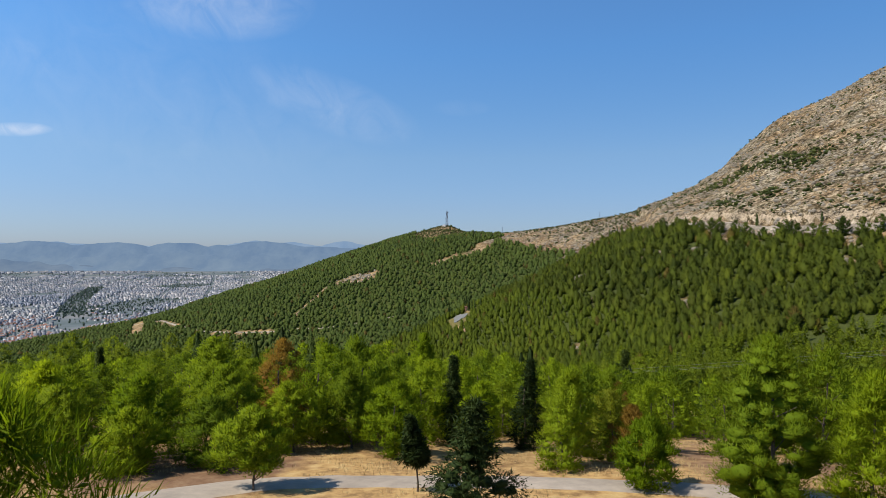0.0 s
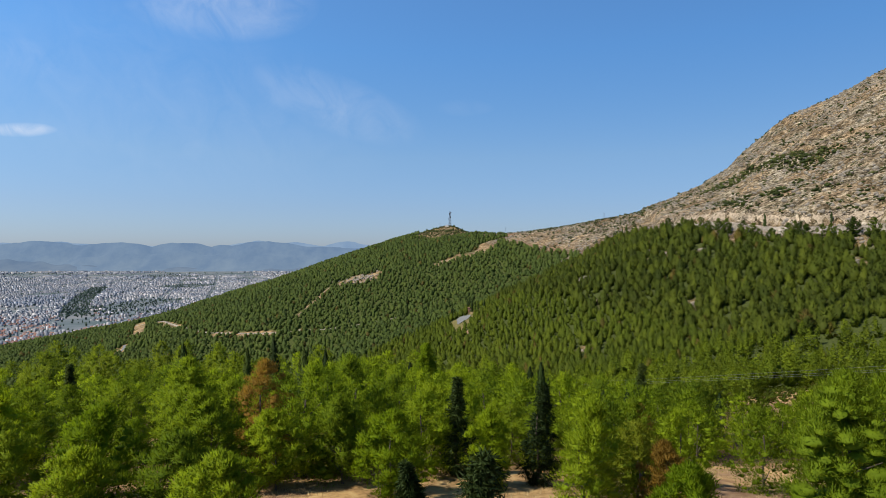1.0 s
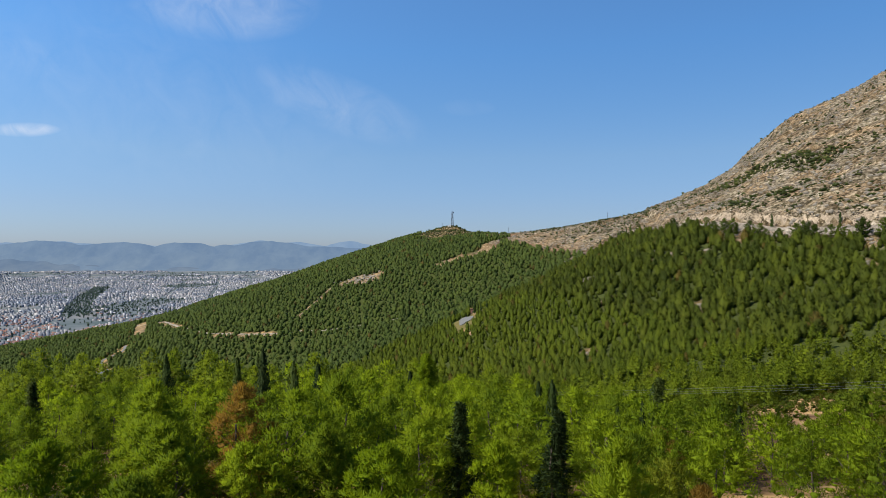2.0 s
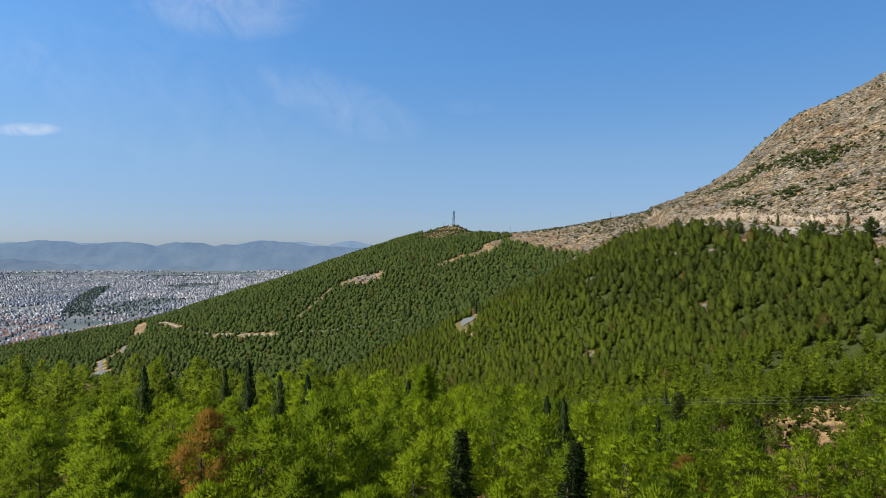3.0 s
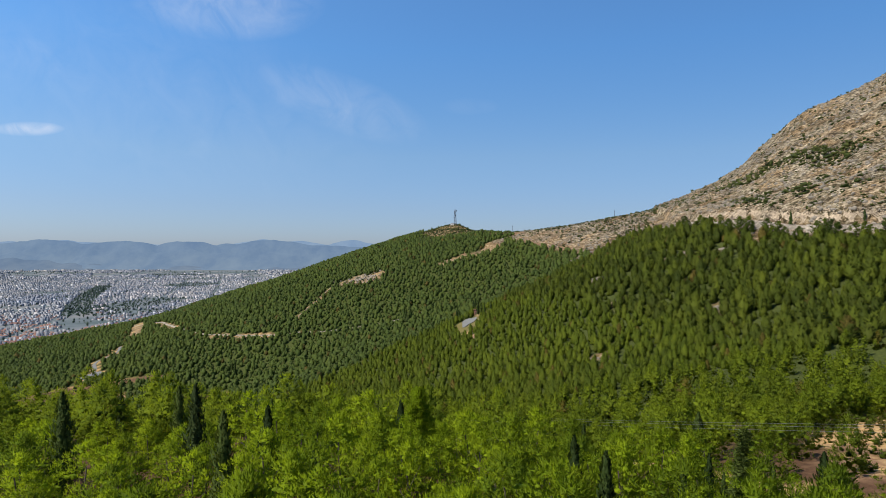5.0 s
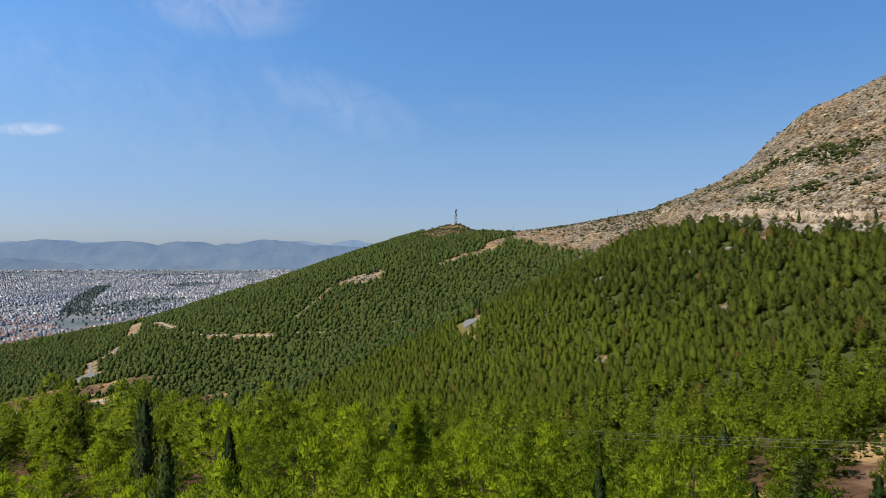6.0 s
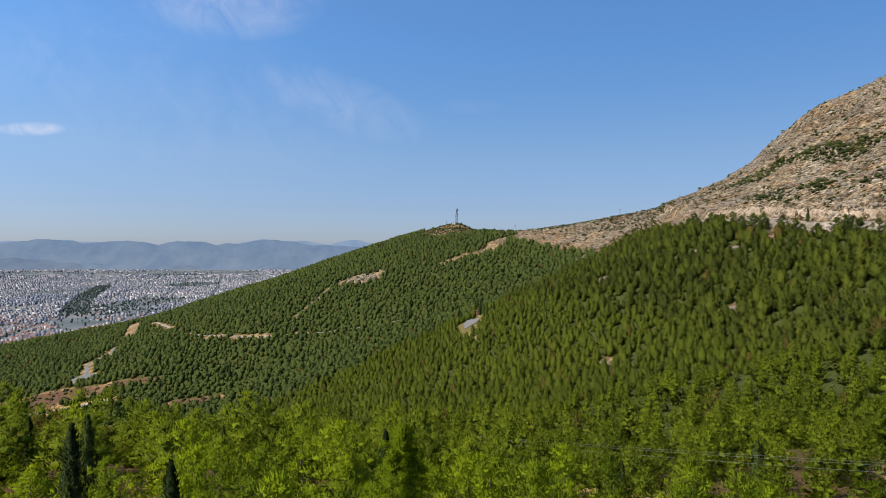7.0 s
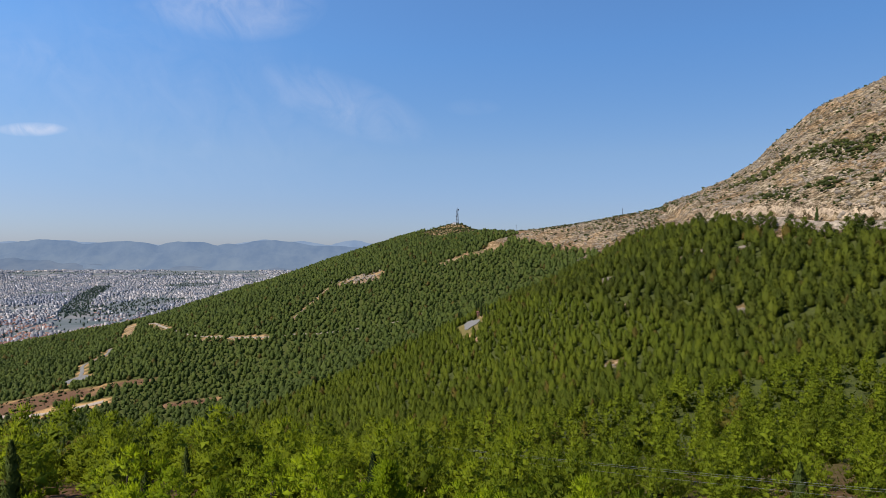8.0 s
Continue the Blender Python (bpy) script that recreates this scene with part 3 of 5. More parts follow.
def far_range(name, y, peaks, base, mat, seed, label):
    """A long range across the horizon, with spurs and gullies on its front slope."""
    xs = np.arange(-6500, 6500, 22.0)
    top = np.full(len(xs), float(base))
    for at, tall, wide in peaks:
        top = np.maximum(top, base + tall * np.exp(-((xs - at) / wide) ** 2))
    top += fractal(xs, 0 * xs, 420, 4, seed) * 26 + fractal(xs, 0 * xs + 77, 150, 4, seed + 3) * 15
    rows = []
    for k, s in enumerate((0, 0.1, 0.2, 0.3, 0.4, 0.5, 0.6, 0.7, 0.8, 0.9, 1.0, 0.0)):
        spur = 1 - np.abs(fractal(xs, 0 * xs + 90 * k, 330, 4, seed + 7))
        yy = y - 260 * (1 - s) if k < 11 else y + 60
        drop = (1 - spur) * 0.45 * (top - PLAIN_Z) * (s < 1) * s
        rows.append(np.stack([xs, yy + 0 * xs, PLAIN_Z - 4 + (top - PLAIN_Z) * s - drop], -1))
    n = len(xs)
    faces = [(r * n + k, r * n + k + 1, (r + 1) * n + k + 1, (r + 1) * n + k) for r in range(11) for k in range(n - 1)]
    ob = mesh_object(name, np.concatenate(rows), faces, mat, smooth=True)
    return tagged(ob, label, "mountains", kind="structure")


# haze is put into each range's glowing colour, palest for the farthest
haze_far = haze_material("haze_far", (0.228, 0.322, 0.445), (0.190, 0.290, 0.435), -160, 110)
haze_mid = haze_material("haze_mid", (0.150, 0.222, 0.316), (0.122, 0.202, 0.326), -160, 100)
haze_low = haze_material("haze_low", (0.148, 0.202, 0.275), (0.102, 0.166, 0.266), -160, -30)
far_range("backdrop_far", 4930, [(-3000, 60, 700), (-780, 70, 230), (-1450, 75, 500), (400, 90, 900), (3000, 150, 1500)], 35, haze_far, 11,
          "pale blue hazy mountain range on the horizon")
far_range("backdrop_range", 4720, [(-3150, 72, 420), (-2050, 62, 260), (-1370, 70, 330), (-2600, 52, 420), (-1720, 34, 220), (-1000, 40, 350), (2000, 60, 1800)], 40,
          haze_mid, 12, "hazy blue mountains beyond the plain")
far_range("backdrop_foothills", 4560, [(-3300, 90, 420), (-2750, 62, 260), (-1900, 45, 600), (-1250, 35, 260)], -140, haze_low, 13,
          "low hazy blue-grey foothills beyond the town")


def town_material(name, stops, flat_roofs=False):
    m, tree, b = material(name, 0.85)
    g = tree.nodes.new("ShaderNodeNewGeometry")
    colour = ramp(tree, g.outputs["Random Per Island"], stops)
    if flat_roofs:
        split = tree.nodes.new("ShaderNodeSeparateXYZ")
        tree.links.new(g.outputs["True Normal"], split.inputs[0])
        level = ramp(tree, split.outputs["Z"], [(0.8, (0, 0, 0)), (0.9, (1, 1, 1))])
        colour = mixed(tree, level, colour, mixed(tree, 0.55, colour, (0.150, 0.155, 0.165)))
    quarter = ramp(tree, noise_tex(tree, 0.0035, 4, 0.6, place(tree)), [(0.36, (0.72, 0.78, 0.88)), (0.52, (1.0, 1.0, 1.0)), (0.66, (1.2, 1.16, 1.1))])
    tree.links.new(mixed(tree, 1.0, colour, quarter, "MULTIPLY"), b.inputs["Base Color"])
    return m


# wall colours lean blue-grey to paint in the haze over the town
hazed_town_walls = town_material("hazed_town_walls", [(0.0, (0.125, 0.140, 0.158)), (0.35, (0.175, 0.184, 0.196)), (0.65, (0.235, 0.226, 0.222)), (0.88, (0.310, 0.285, 0.265)), (0.97, (0.46, 0.44, 0.42))], True)
tile_roofs = town_material("tile_roofs", [(0.0, (0.16, 0.070, 0.045)), (0.6, (0.22, 0.100, 0.065)), (1.0, (0.26, 0.165, 0.12))])


RIVER = [(-1060, 1740), (-1215, 2000), (-1450, 2450), (-1750, 3080)]
PARKS = [(-1060, 2130, 95, 230), (-1340, 3170, 115, 150), (-820, 2700, 70, 90), (-1750, 3900, 180, 80)]


def open_land(x, y):
    """True where the town has parks, the wooded river or fields instead of houses."""
    free = along(RIVER, x, y)[0] < 40
    for px, py, rx, ry in PARKS:
        free |= (np.abs(x - px) < rx) & (np.abs(y - py) < ry)
    free |= (np.abs(y - 1850 - 0.1 * (x + 1000)) < 45) & (x > -1130)
    return free | (fractal(x, y, 240, 3, 41) > 0.52 - smooth(3400, 4400, y) * 0.6)


def build_town():
    rng = np.random.default_rng(11)
    spots = []
    y = 1150.0
    while y < 4450:
        step = 7.9 + (y - 1150) * 0.0026
        xs = np.arange(-0.86 * y - 60, -0.16 * y - 0.05 * (y - 1150), step)
        spots.append(np.stack([xs, np.full(len(xs), y)], -1) + rng.uniform(-0.3, 0.3, (len(xs), 2)) * step)
        y += step * 1.25
    spots = np.concatenate(spots)
    ground = height(spots[:, 0], spots[:, 1])
    keep = (ground - plain_rise(spots[:, 1]) < PLAIN_Z + 4) & ~open_land(spots[:, 0], spots[:, 1]) & (rng.random(len(spots)) < 0.88) & (np.abs((spots[:, 0] + 0.35 * spots[:, 1]) % 190 - 95) > 9)
    spots, ground = spots[keep], ground[keep]
    n = len(spots)
    red = (spots[:, 1] < 1620 + rng.normal(0, 130, n)) & (rng.random(n) < 0.7)
    size = rng.choice([3.2, 4.6, 6.2, 8.4], (n, 2), p=[0.25, 0.35, 0.3, 0.1]) * (1 + (spots[:, 1] - 1150) / 7000)[:, None]
    tall = np.where(red, rng.uniform(2.5, 3.6, n), rng.choice([3, 4.5, 6, 8, 10], n, p=[0.25, 0.25, 0.25, 0.2, 0.05]))
    big = (spots[:, 1] > 3700) & (rng.random(n) < 0.10)
    size[big] *= (3.5, 1.5)
    tall[big] = 8
    turn = 0.35 + 0.4 * np.sign(fractal(spots[:, 0], spots[:, 1], 420, 2, 43)) + rng.normal(0, 0.03, n)
    corner = np.array([(-1, -1), (1, -1), (1, 1), (-1, 1)]) / 2
    c, s = np.cos(turn)[:, None], np.sin(turn)[:, None]

    def ring(grow, z, which):
        q = corner[None] * (size[which] * grow)[:, None]
        x = q[..., 0] * c[which] - q[..., 1] * s[which] + spots[which, 0, None]
        y = q[..., 0] * s[which] + q[..., 1] * c[which] + spots[which, 1, None]
        return np.stack([x, y, np.broadcast_to(z[:, None], x.shape)], -1)

    quads = np.array([(0, 1, 5, 4), (1, 2, 6, 5), (2, 3, 7, 6), (3, 0, 4, 7), (4, 5, 6, 7)])

    def shells(low, high):
        v = np.concatenate([low, high], 1)
        f = quads[None] + 8 * np.arange(len(v))[:, None, None]
        return v.reshape(-1, 3), f.reshape(-1, 4)

    every = np.arange(n)
    base = ground - 2.0
    parts = [shells(ring(1, base, every), ring(1, ground + tall, every))]
    flat = every[~red & (rng.random(n) < 0.12)]
    parts.append(shells(ring(0.4, ground[flat] + tall[flat] - 0.1, flat), ring(0.38, ground[flat] + tall[flat] + 2.0, flat)))
    verts = np.concatenate([v for v, _ in parts])
    faces = np.concatenate([parts[0][1], parts[1][1] + len(parts[0][0])])
    tagged(mesh_object("town_buildings", verts, faces, hazed_town_walls), "pale concrete apartment blocks, tinted by haze, crowding the plain", "buildings", kind="stuff")
    who = every[red]
    v, f = shells(ring(1.15, ground[who] + tall[who] - 0.1, who), ring(0.12, ground[who] + tall[who] + 1.8, who))
    tagged(mesh_object("tile_roofs", v, f, tile_roofs), "red clay tile roofs of low houses at the town's edge", "roofs", kind="stuff")


build_town()

# ---- trees ----


def unit(v):
    return v / np.maximum(np.linalg.norm(v, axis=-1, keepdims=True), 1e-9)


def ball(level):
    """Vertices and triangles of a small round hull."""
    bm = bmesh.new()
    bmesh.ops.create_icosphere(bm, subdivisions=level, radius=1.0)
    bm.verts.index_update()
    out = np.array([v.co[:] for v in bm.verts]), np.array([[v.index for v in f.verts] for f in bm.faces])
    bm.free()
    return out


OCTAHEDRON = (np.array([(1, 0, 0), (0, 1, 0), (-1, 0, 0), (0, -1, 0), (0, 0, 1), (0, 0, -1)], float),
              np.array([(0, 1, 4), (1, 2, 4), (2, 3, 4), (3, 0, 4), (1, 0, 5), (2, 1, 5), (3, 2, 5), (0, 3, 5)]))
BALLS = {0: OCTAHEDRON, 1: ball(1)}


def profile(u, pointed):
    """The crown's relative radius from its foot, u = 0, to its top, u = 1."""
    body = np.sqrt(np.clip(1 - (1.75 * u - 0.72) ** 2, 0.03, 1))
    return body * (1 - pointed) + (1.05 - 0.98 * u) * np.minimum(1, 0.55 + 3 * u) * pointed


def needles(rng, p, out, long, slim, lift):
    """Thin sprays at the points p that point away from the bough and rise, or droop where lift is negative."""
    axis = unit(out * 0.75 + np.array((0, 0, 1.0)) * lift + rng.normal(0, 0.28, p.shape))
    across = unit(np.cross(axis, rng.normal(0, 1, p.shape)))
    long = long * rng.uniform(0.55, 1.35, (len(p), 1))
    v = np.stack([p + across * long * slim, p - across * long * slim, p + axis * long], 1)
    return v.reshape(-1, 3), np.arange(3 * len(p)).reshape(-1, 3)


def puffed(rng, p, out, centre, whole=0.75):
    """Normals of soft foliage: away from the bough and, by the share whole, from the tree's middle."""
    return unit((1.4 - whole) * out + whole * unit(p - centre) + (0, 0, 0.15) + rng.normal(0, 0.16, p.shape))


def crown(rng, tall, wide, low, clumps, tufts, tuft, pointed=0.4, flat=0.7, size=0.145, slim=0.2, rise=0.5, level=1, hull=0.36, outward=0.5, whole=0.5, inner=0.4):
    """A pine's crown: rounded boughs of uneven size, each bristling with thin shoots, from the height low to the top."""
    u = (np.arange(clumps) + rng.random(clumps)) / clumps
    radius = wide / 2 * profile(u, pointed)
    turn = np.arange(clumps) * 2.399 + rng.normal(0, 0.5, clumps)
    lean = rng.normal(0, 0.04, 2) * tall
    lobe = 1 + 0.2 * np.sin(turn * 2 + rng.uniform(0, 6)) + 0.14 * np.sin(turn * 3 + rng.uniform(0, 6))
    r = wide * size * rng.uniform(0.6, 1.3, clumps) * (1.12 - 0.5 * u)
    out = np.where(rng.random(clumps) < 0.75, rng.uniform(0.72, 1.0, clumps), rng.uniform(0.1, 0.6, clumps)) * np.maximum(radius * lobe - r * 0.8, 0)
    z = low + u * (tall - low) - r * 0.5
    mid = np.stack([np.cos(turn) * out + lean[0] * u, np.sin(turn) * out + lean[1] * u, z], -1)
    bv, bf = BALLS[level]
    away = unit(np.stack([np.cos(turn), np.sin(turn), rng.uniform(-0.1, 0.5, clumps)], -1))
    stretch = rng.uniform(0.1, 0.75, (clumps, 1, 1))

    def plume(q):
        """Offsets from a bough's middle, drawn out along the bough and flattened."""
        reach = (q * away[:, None]).sum(-1, keepdims=True)
        return mid[:, None] + (q + away[:, None] * reach * stretch) * (r[:, None, None] * (1, 1, flat))

    axes = np.linalg.qr(rng.normal(0, 1, (clumps, 3, 3)))[0]
    body = np.einsum("vj,cjk->cvk", bv, axes)
    rough = rng.uniform(0.7, 1.2, (clumps, len(bv), 1))
    core = plume(body * rough * hull).reshape(-1, 3)
    faces = (bf[None] + len(bv) * np.arange(clumps)[:, None, None]).reshape(-1, 3)
    d = unit(rng.normal(0, 1, (clumps, tufts, 3)) + (0, 0, 0.45))
    d = unit(d + outward * unit(mid - (0, 0, low + 0.3 * (tall - low)))[:, None])
    p = plume(d * rng.uniform(inner, 1.08, (clumps, tufts, 1)))
    p, d = p.reshape(-1, 3), d.reshape(-1, 3)
    nv, nf = needles(rng, p, d, tuft, slim, rise)
    centre = np.array((0, 0, low + 0.35 * (tall - low)))
    normals = np.concatenate([puffed(rng, core, body.reshape(-1, 3), centre, whole), np.repeat(puffed(rng, p, d, centre, whole), 3, 0)])
    return np.concatenate([core, nv]), np.concatenate([faces, nf + clumps * len(bv)]), normals


def feathered(rng, tall, wide, low, plumes, shoots, pointed, thick=0.13, lift=0.55, core=0.74):
    """A distant pine's crown: tapered plumes in whorls round a ragged cone, with thin shoots on their ends."""
    u = (np.arange(plumes) + rng.random(plumes)) / plumes
    turn = np.arange(plumes) * 2.399 + rng.normal(0, 0.4, plumes)
    lean = rng.normal(0, 0.03, 2) * tall
    lobe = 1 + 0.22 * np.sin(turn * 2 + rng.uniform(0, 6)) + rng.normal(0, 0.10, plumes)
    reach = wide / 2 * profile(u, pointed) * lobe
    way = np.stack([np.cos(turn), np.sin(turn), 0 * u], -1)
    axis = np.stack([lean[0] * u, lean[1] * u, low + u * (tall - low) * 0.93], -1)
    root = axis + way * (reach * 0.45)[:, None]
    tip = axis + way * reach[:, None] + np.array((0, 0, 1.0)) * (reach * lift * (0.4 + u) + 0.06 * wide)[:, None]
    along_it = unit(tip - root)
    across = unit(np.cross(along_it, rng.normal(0, 0.3, root.shape) + (0, 0, 1)))
    over = np.cross(across, along_it)
    w = (wide * thick * rng.uniform(0.75, 1.3, plumes) * (1.15 - 0.5 * u))[:, None]
    v = np.stack([root + across * w, root - across * w, root + over * w, tip], 1)
    verts = v.reshape(-1, 3)
    faces = (np.array([(0, 1, 3), (1, 2, 3), (2, 0, 3)])[None] + 4 * np.arange(plumes)[:, None, None]).reshape(-1, 3)
    # the ragged cone inside
    sides, rings = 5, 2
    ang = np.arange(sides) * 6.2832 / sides + rng.uniform(0, 6)
    level = np.array((0.0, 0.5))
    rad = wide / 2 * core * profile(level + 0.08, pointed)[:, None] * rng.uniform(0.75, 1.2, (rings, sides))
    hull = np.stack([np.cos(ang + level[:, None]) * rad, np.sin(ang + level[:, None]) * rad,
                     low + level[:, None] * (tall - low) + rng.normal(0, 0.03, rad.shape) * tall], -1).reshape(-1, 3)
    hull = np.concatenate([hull, [(lean[0], lean[1], tall)]])
    hf = []
    for j in range(sides):
        k = (j + 1) % sides
        hf += [(j, k, sides + k), (j, sides + k, sides + j), (sides + j, sides + k, 2 * sides)]
    hf = np.array(hf) + len(verts)
    pick = rng.integers(plumes, size=shoots)
    at = root[pick] + (tip - root)[pick] * rng.uniform(0.35, 1.0, (shoots, 1)) + rng.normal(0, 0.035, (shoots, 3)) * wide
    nv, nf = needles(rng, at, way[pick], 1.1 * thick * wide, 0.22, 0.8)
    centre = np.array((0, 0, low + 0.25 * (tall - low)))
    whole = np.concatenate([verts, hull, nv])
    out = np.concatenate([np.repeat(way, 4, 0), unit(hull * (1, 1, 0) + 1e-6), np.repeat(way[pick], 3, 0)])
    normals = unit(0.45 * out + 0.9 * unit(whole - centre) + (0, 0, 0.25) + rng.normal(0, 0.2, whole.shape))
    return whole, np.concatenate([faces, hf, nf + len(verts) + len(hull)]), normals


def feathered_forms(count, tall, wide, plumes, shoots, pointed, seed, thick=0.13, lift=0.55, core=0.74):
    out = []
    for k in range(count):
        r = np.random.default_rng(seed + k)
        out.append(feathered(r, tall * r.uniform(0.85, 1.15), wide * r.uniform(0.85, 1.15), tall * 0.06, plumes, shoots, np.clip(pointed + r.uniform(-0.25, 0.2), 0, 1), thick, lift, core))
    return out


def flame(rng, tall, wide, low, rings, sides, shoots, long, pointed, slim=0.22):
    """A distant pine's crown: one ragged tiered hull with shoots along it."""
    uu = (np.arange(rings) + rng.uniform(-0.2, 0.2, rings)) / (rings - 0.3)
    uu[0] = 0
    ang = np.arange(sides) * 6.283 / sides
    tier = 1 + 0.20 * (np.arange(rings) % 2 * 2 - 1) * (np.arange(rings) > 0)
    rad = wide / 2 * 0.5 * profile(uu, pointed)[:, None] * tier[:, None] * rng.uniform(0.55, 1.3, (rings, sides))
    twist = rng.uniform(0, 1, (rings, 1))
    ring = np.stack([np.cos(ang + twist) * rad, np.sin(ang + twist) * rad, np.broadcast_to(low + (tall - low) * uu[:, None], rad.shape) + rng.normal(0, 0.03 * tall, rad.shape)], -1).reshape(-1, 3)
    verts = np.concatenate([ring, [(rng.normal(0, 0.03) * tall, rng.normal(0, 0.03) * tall, tall)]])
    f = []
    for i in range(rings - 1):
        for j in range(sides):
            a, b, c, d = i * sides + j, i * sides + (j + 1) % sides, (i + 1) * sides + (j + 1) % sides, (i + 1) * sides + j
            f += [(a, b, c), (a, c, d)]
    top = rings * sides
    f += [((rings - 1) * sides + j, (rings - 1) * sides + (j + 1) % sides, top) for j in range(sides)]
    u = rng.random(shoots) ** 0.9
    a = rng.uniform(0, 6.283, shoots)
    o = np.stack([np.cos(a), np.sin(a), 0 * a], -1)
    p = o * (wide / 2 * profile(u, pointed) * rng.uniform(0.75, 1.08, shoots))[:, None]
    p[:, 2] = low + (tall - low) * u * 0.95
    nv, nf = needles(rng, p, unit(o + (0, 0, 0.45)), long, slim, 0.65)
    centre = np.array((0, 0, low + 0.3 * (tall - low)))
    side = np.concatenate([verts, np.repeat(p, 3, 0)]) * (1, 1, 0)
    whole = np.concatenate([verts, nv])
    normals = unit(puffed(rng, whole, unit(side) + (0, 0, 0.3), centre) + rng.normal(0, 0.42, whole.shape))
    return whole, np.concatenate([np.array(f), nf + len(verts)]), normals


def spire(rng, tall, wide, count, tuft):
    """A cypress's column: upright sprays on a narrow spindle round a dark core."""
    u = rng.random(count) ** 0.85
    body = np.clip(np.minimum(u * 7 + 0.25, 1) * (1 - u ** 1.8) ** 0.75, 0.03, 1)
    a = rng.random(count) * 6.283
    lump = 1 + 0.30 * np.sin(a * 3 + u * 26) + 0.26 * np.sin(a * 2 - u * 17)
    r = wide / 2 * body * lump * rng.uniform(0.5, 1.15, count)
    p = np.stack([np.cos(a) * r, np.sin(a) * r, 0.25 + u * (tall - 0.3)], -1)
    d = np.stack([np.cos(a), np.sin(a), 0 * a], -1)
    across = unit(np.cross(d, (0, 0, 1)) + rng.normal(0, 0.35, p.shape))
    axis = unit(d * 0.35 + (0, 0, 1) + rng.normal(0, 0.25, p.shape))
    long = (tuft * rng.uniform(0.6, 1.3, count))[:, None]
    v = np.stack([p + across * long * 0.3 - axis * long * 0.3, p - across * long * 0.3 - axis * long * 0.3, p + axis * long * 0.7], 1)
    verts, faces = v.reshape(-1, 3), np.arange(count * 3).reshape(-1, 3)
    rings, sides = 7, 7
    uu = np.linspace(0, 1, rings)
    b = wide / 2 * 0.42 * np.clip(np.minimum(uu * 7 + 0.25, 1) * (1 - uu ** 1.8) ** 0.75, 0.03, 1)
    ang = np.arange(sides) * 6.283 / sides
    k = np.stack([b[:, None] * np.cos(ang), b[:, None] * np.sin(ang), np.broadcast_to(0.3 + uu[:, None] * (tall - 0.6), (rings, sides))], -1).reshape(-1, 3)
    f = []
    for i in range(rings - 1):
        for j in range(sides):
            q = (i * sides + j, i * sides + (j + 1) % sides, (i + 1) * sides + (j + 1) % sides, (i + 1) * sides + j)
            f += [(q[0], q[1], q[2]), (q[0], q[2], q[3])]
    whole = np.concatenate([verts, k])
    normals = unit(unit(whole * (1, 1, 0)) + (0, 0, 0.25) + rng.normal(0, 0.35, whole.shape))
    return whole, np.concatenate([faces, np.array(f) + len(verts)]), normals


def trunk_mesh(rng, tall, low, wide, forks=5):
    bm = bmesh.new()
    at = Vector((0, 0, -0.4))
    r = 0.017 * tall
    limbs = []
    for k in range(4):
        to = at + Vector((rng.normal(0, 0.016) * tall, rng.normal(0, 0.016) * tall, tall * 0.19))
        beam(bm, at, to, r, r * 0.8, 7)
        limbs.append((to.copy(), r * 0.8))
        at, r = to, r * 0.8
    for k in range(forks):
        start, rr = limbs[k % 3]
        a = rng.uniform(0, 6.283)
        reach = wide * rng.uniform(0.14, 0.28)
        beam(bm, start, start + Vector((math.cos(a) * reach, math.sin(a) * reach, reach * rng.uniform(0.5, 1.0))), rr * 0.55, rr * 0.2, 5)
    return bm


def make_tree(name, shape, leaves, bm, label, category):
    """A tree at the origin: an Empty at its foot with trunk and crown."""
    tree = new(name)
    part("trunk", bm, bark, tree)
    mesh_object("crown", shape[0], shape[1], leaves, tree, normals=shape[2])
    return tagged(tree, label, category)


def pine(rng, tall, wide, low=0.25, clumps=60, tufts=80, tuft=0.46, pointed=0.4, leaves=None, rise=0.5, level=1,
         label="bushy bright green pine with a bare lower trunk", slim=0.13, hull=0.36):
    shape = crown(rng, tall, wide, tall * low, clumps, tufts, tuft, pointed, rise=rise, level=level, slim=slim, hull=hull)
    return make_tree("pine_tree", shape, leaves or pine_needles, trunk_mesh(rng, tall, low, wide, 0 if leaves is cypress_leaves else 5), label, "tree")


def cypress(rng, tall, wide, count=1600, tuft=0.38, label="tall narrow dark green cypress"):
    shape = spire(rng, tall, wide, count, tuft)
    bm = bmesh.new()
    beam(bm, (0, 0, -0.4), (0, 0, tall * 0.5), 0.14, 0.06, 6)
    return make_tree("cypress_tree", shape, cypress_leaves, bm, label, "tree")


def at_ground(x, y, dz=0.0):
    return float(height(np.array([x]), np.array([y]))[0]) + dz


def stand(ob, x, y, turn=0.0, scale=1.0):
    ob.matrix_basis = Matrix.LocRotScale((x, y, at_ground(x, y)), Euler((0, 0, turn)), (scale,) * 3)
    return ob


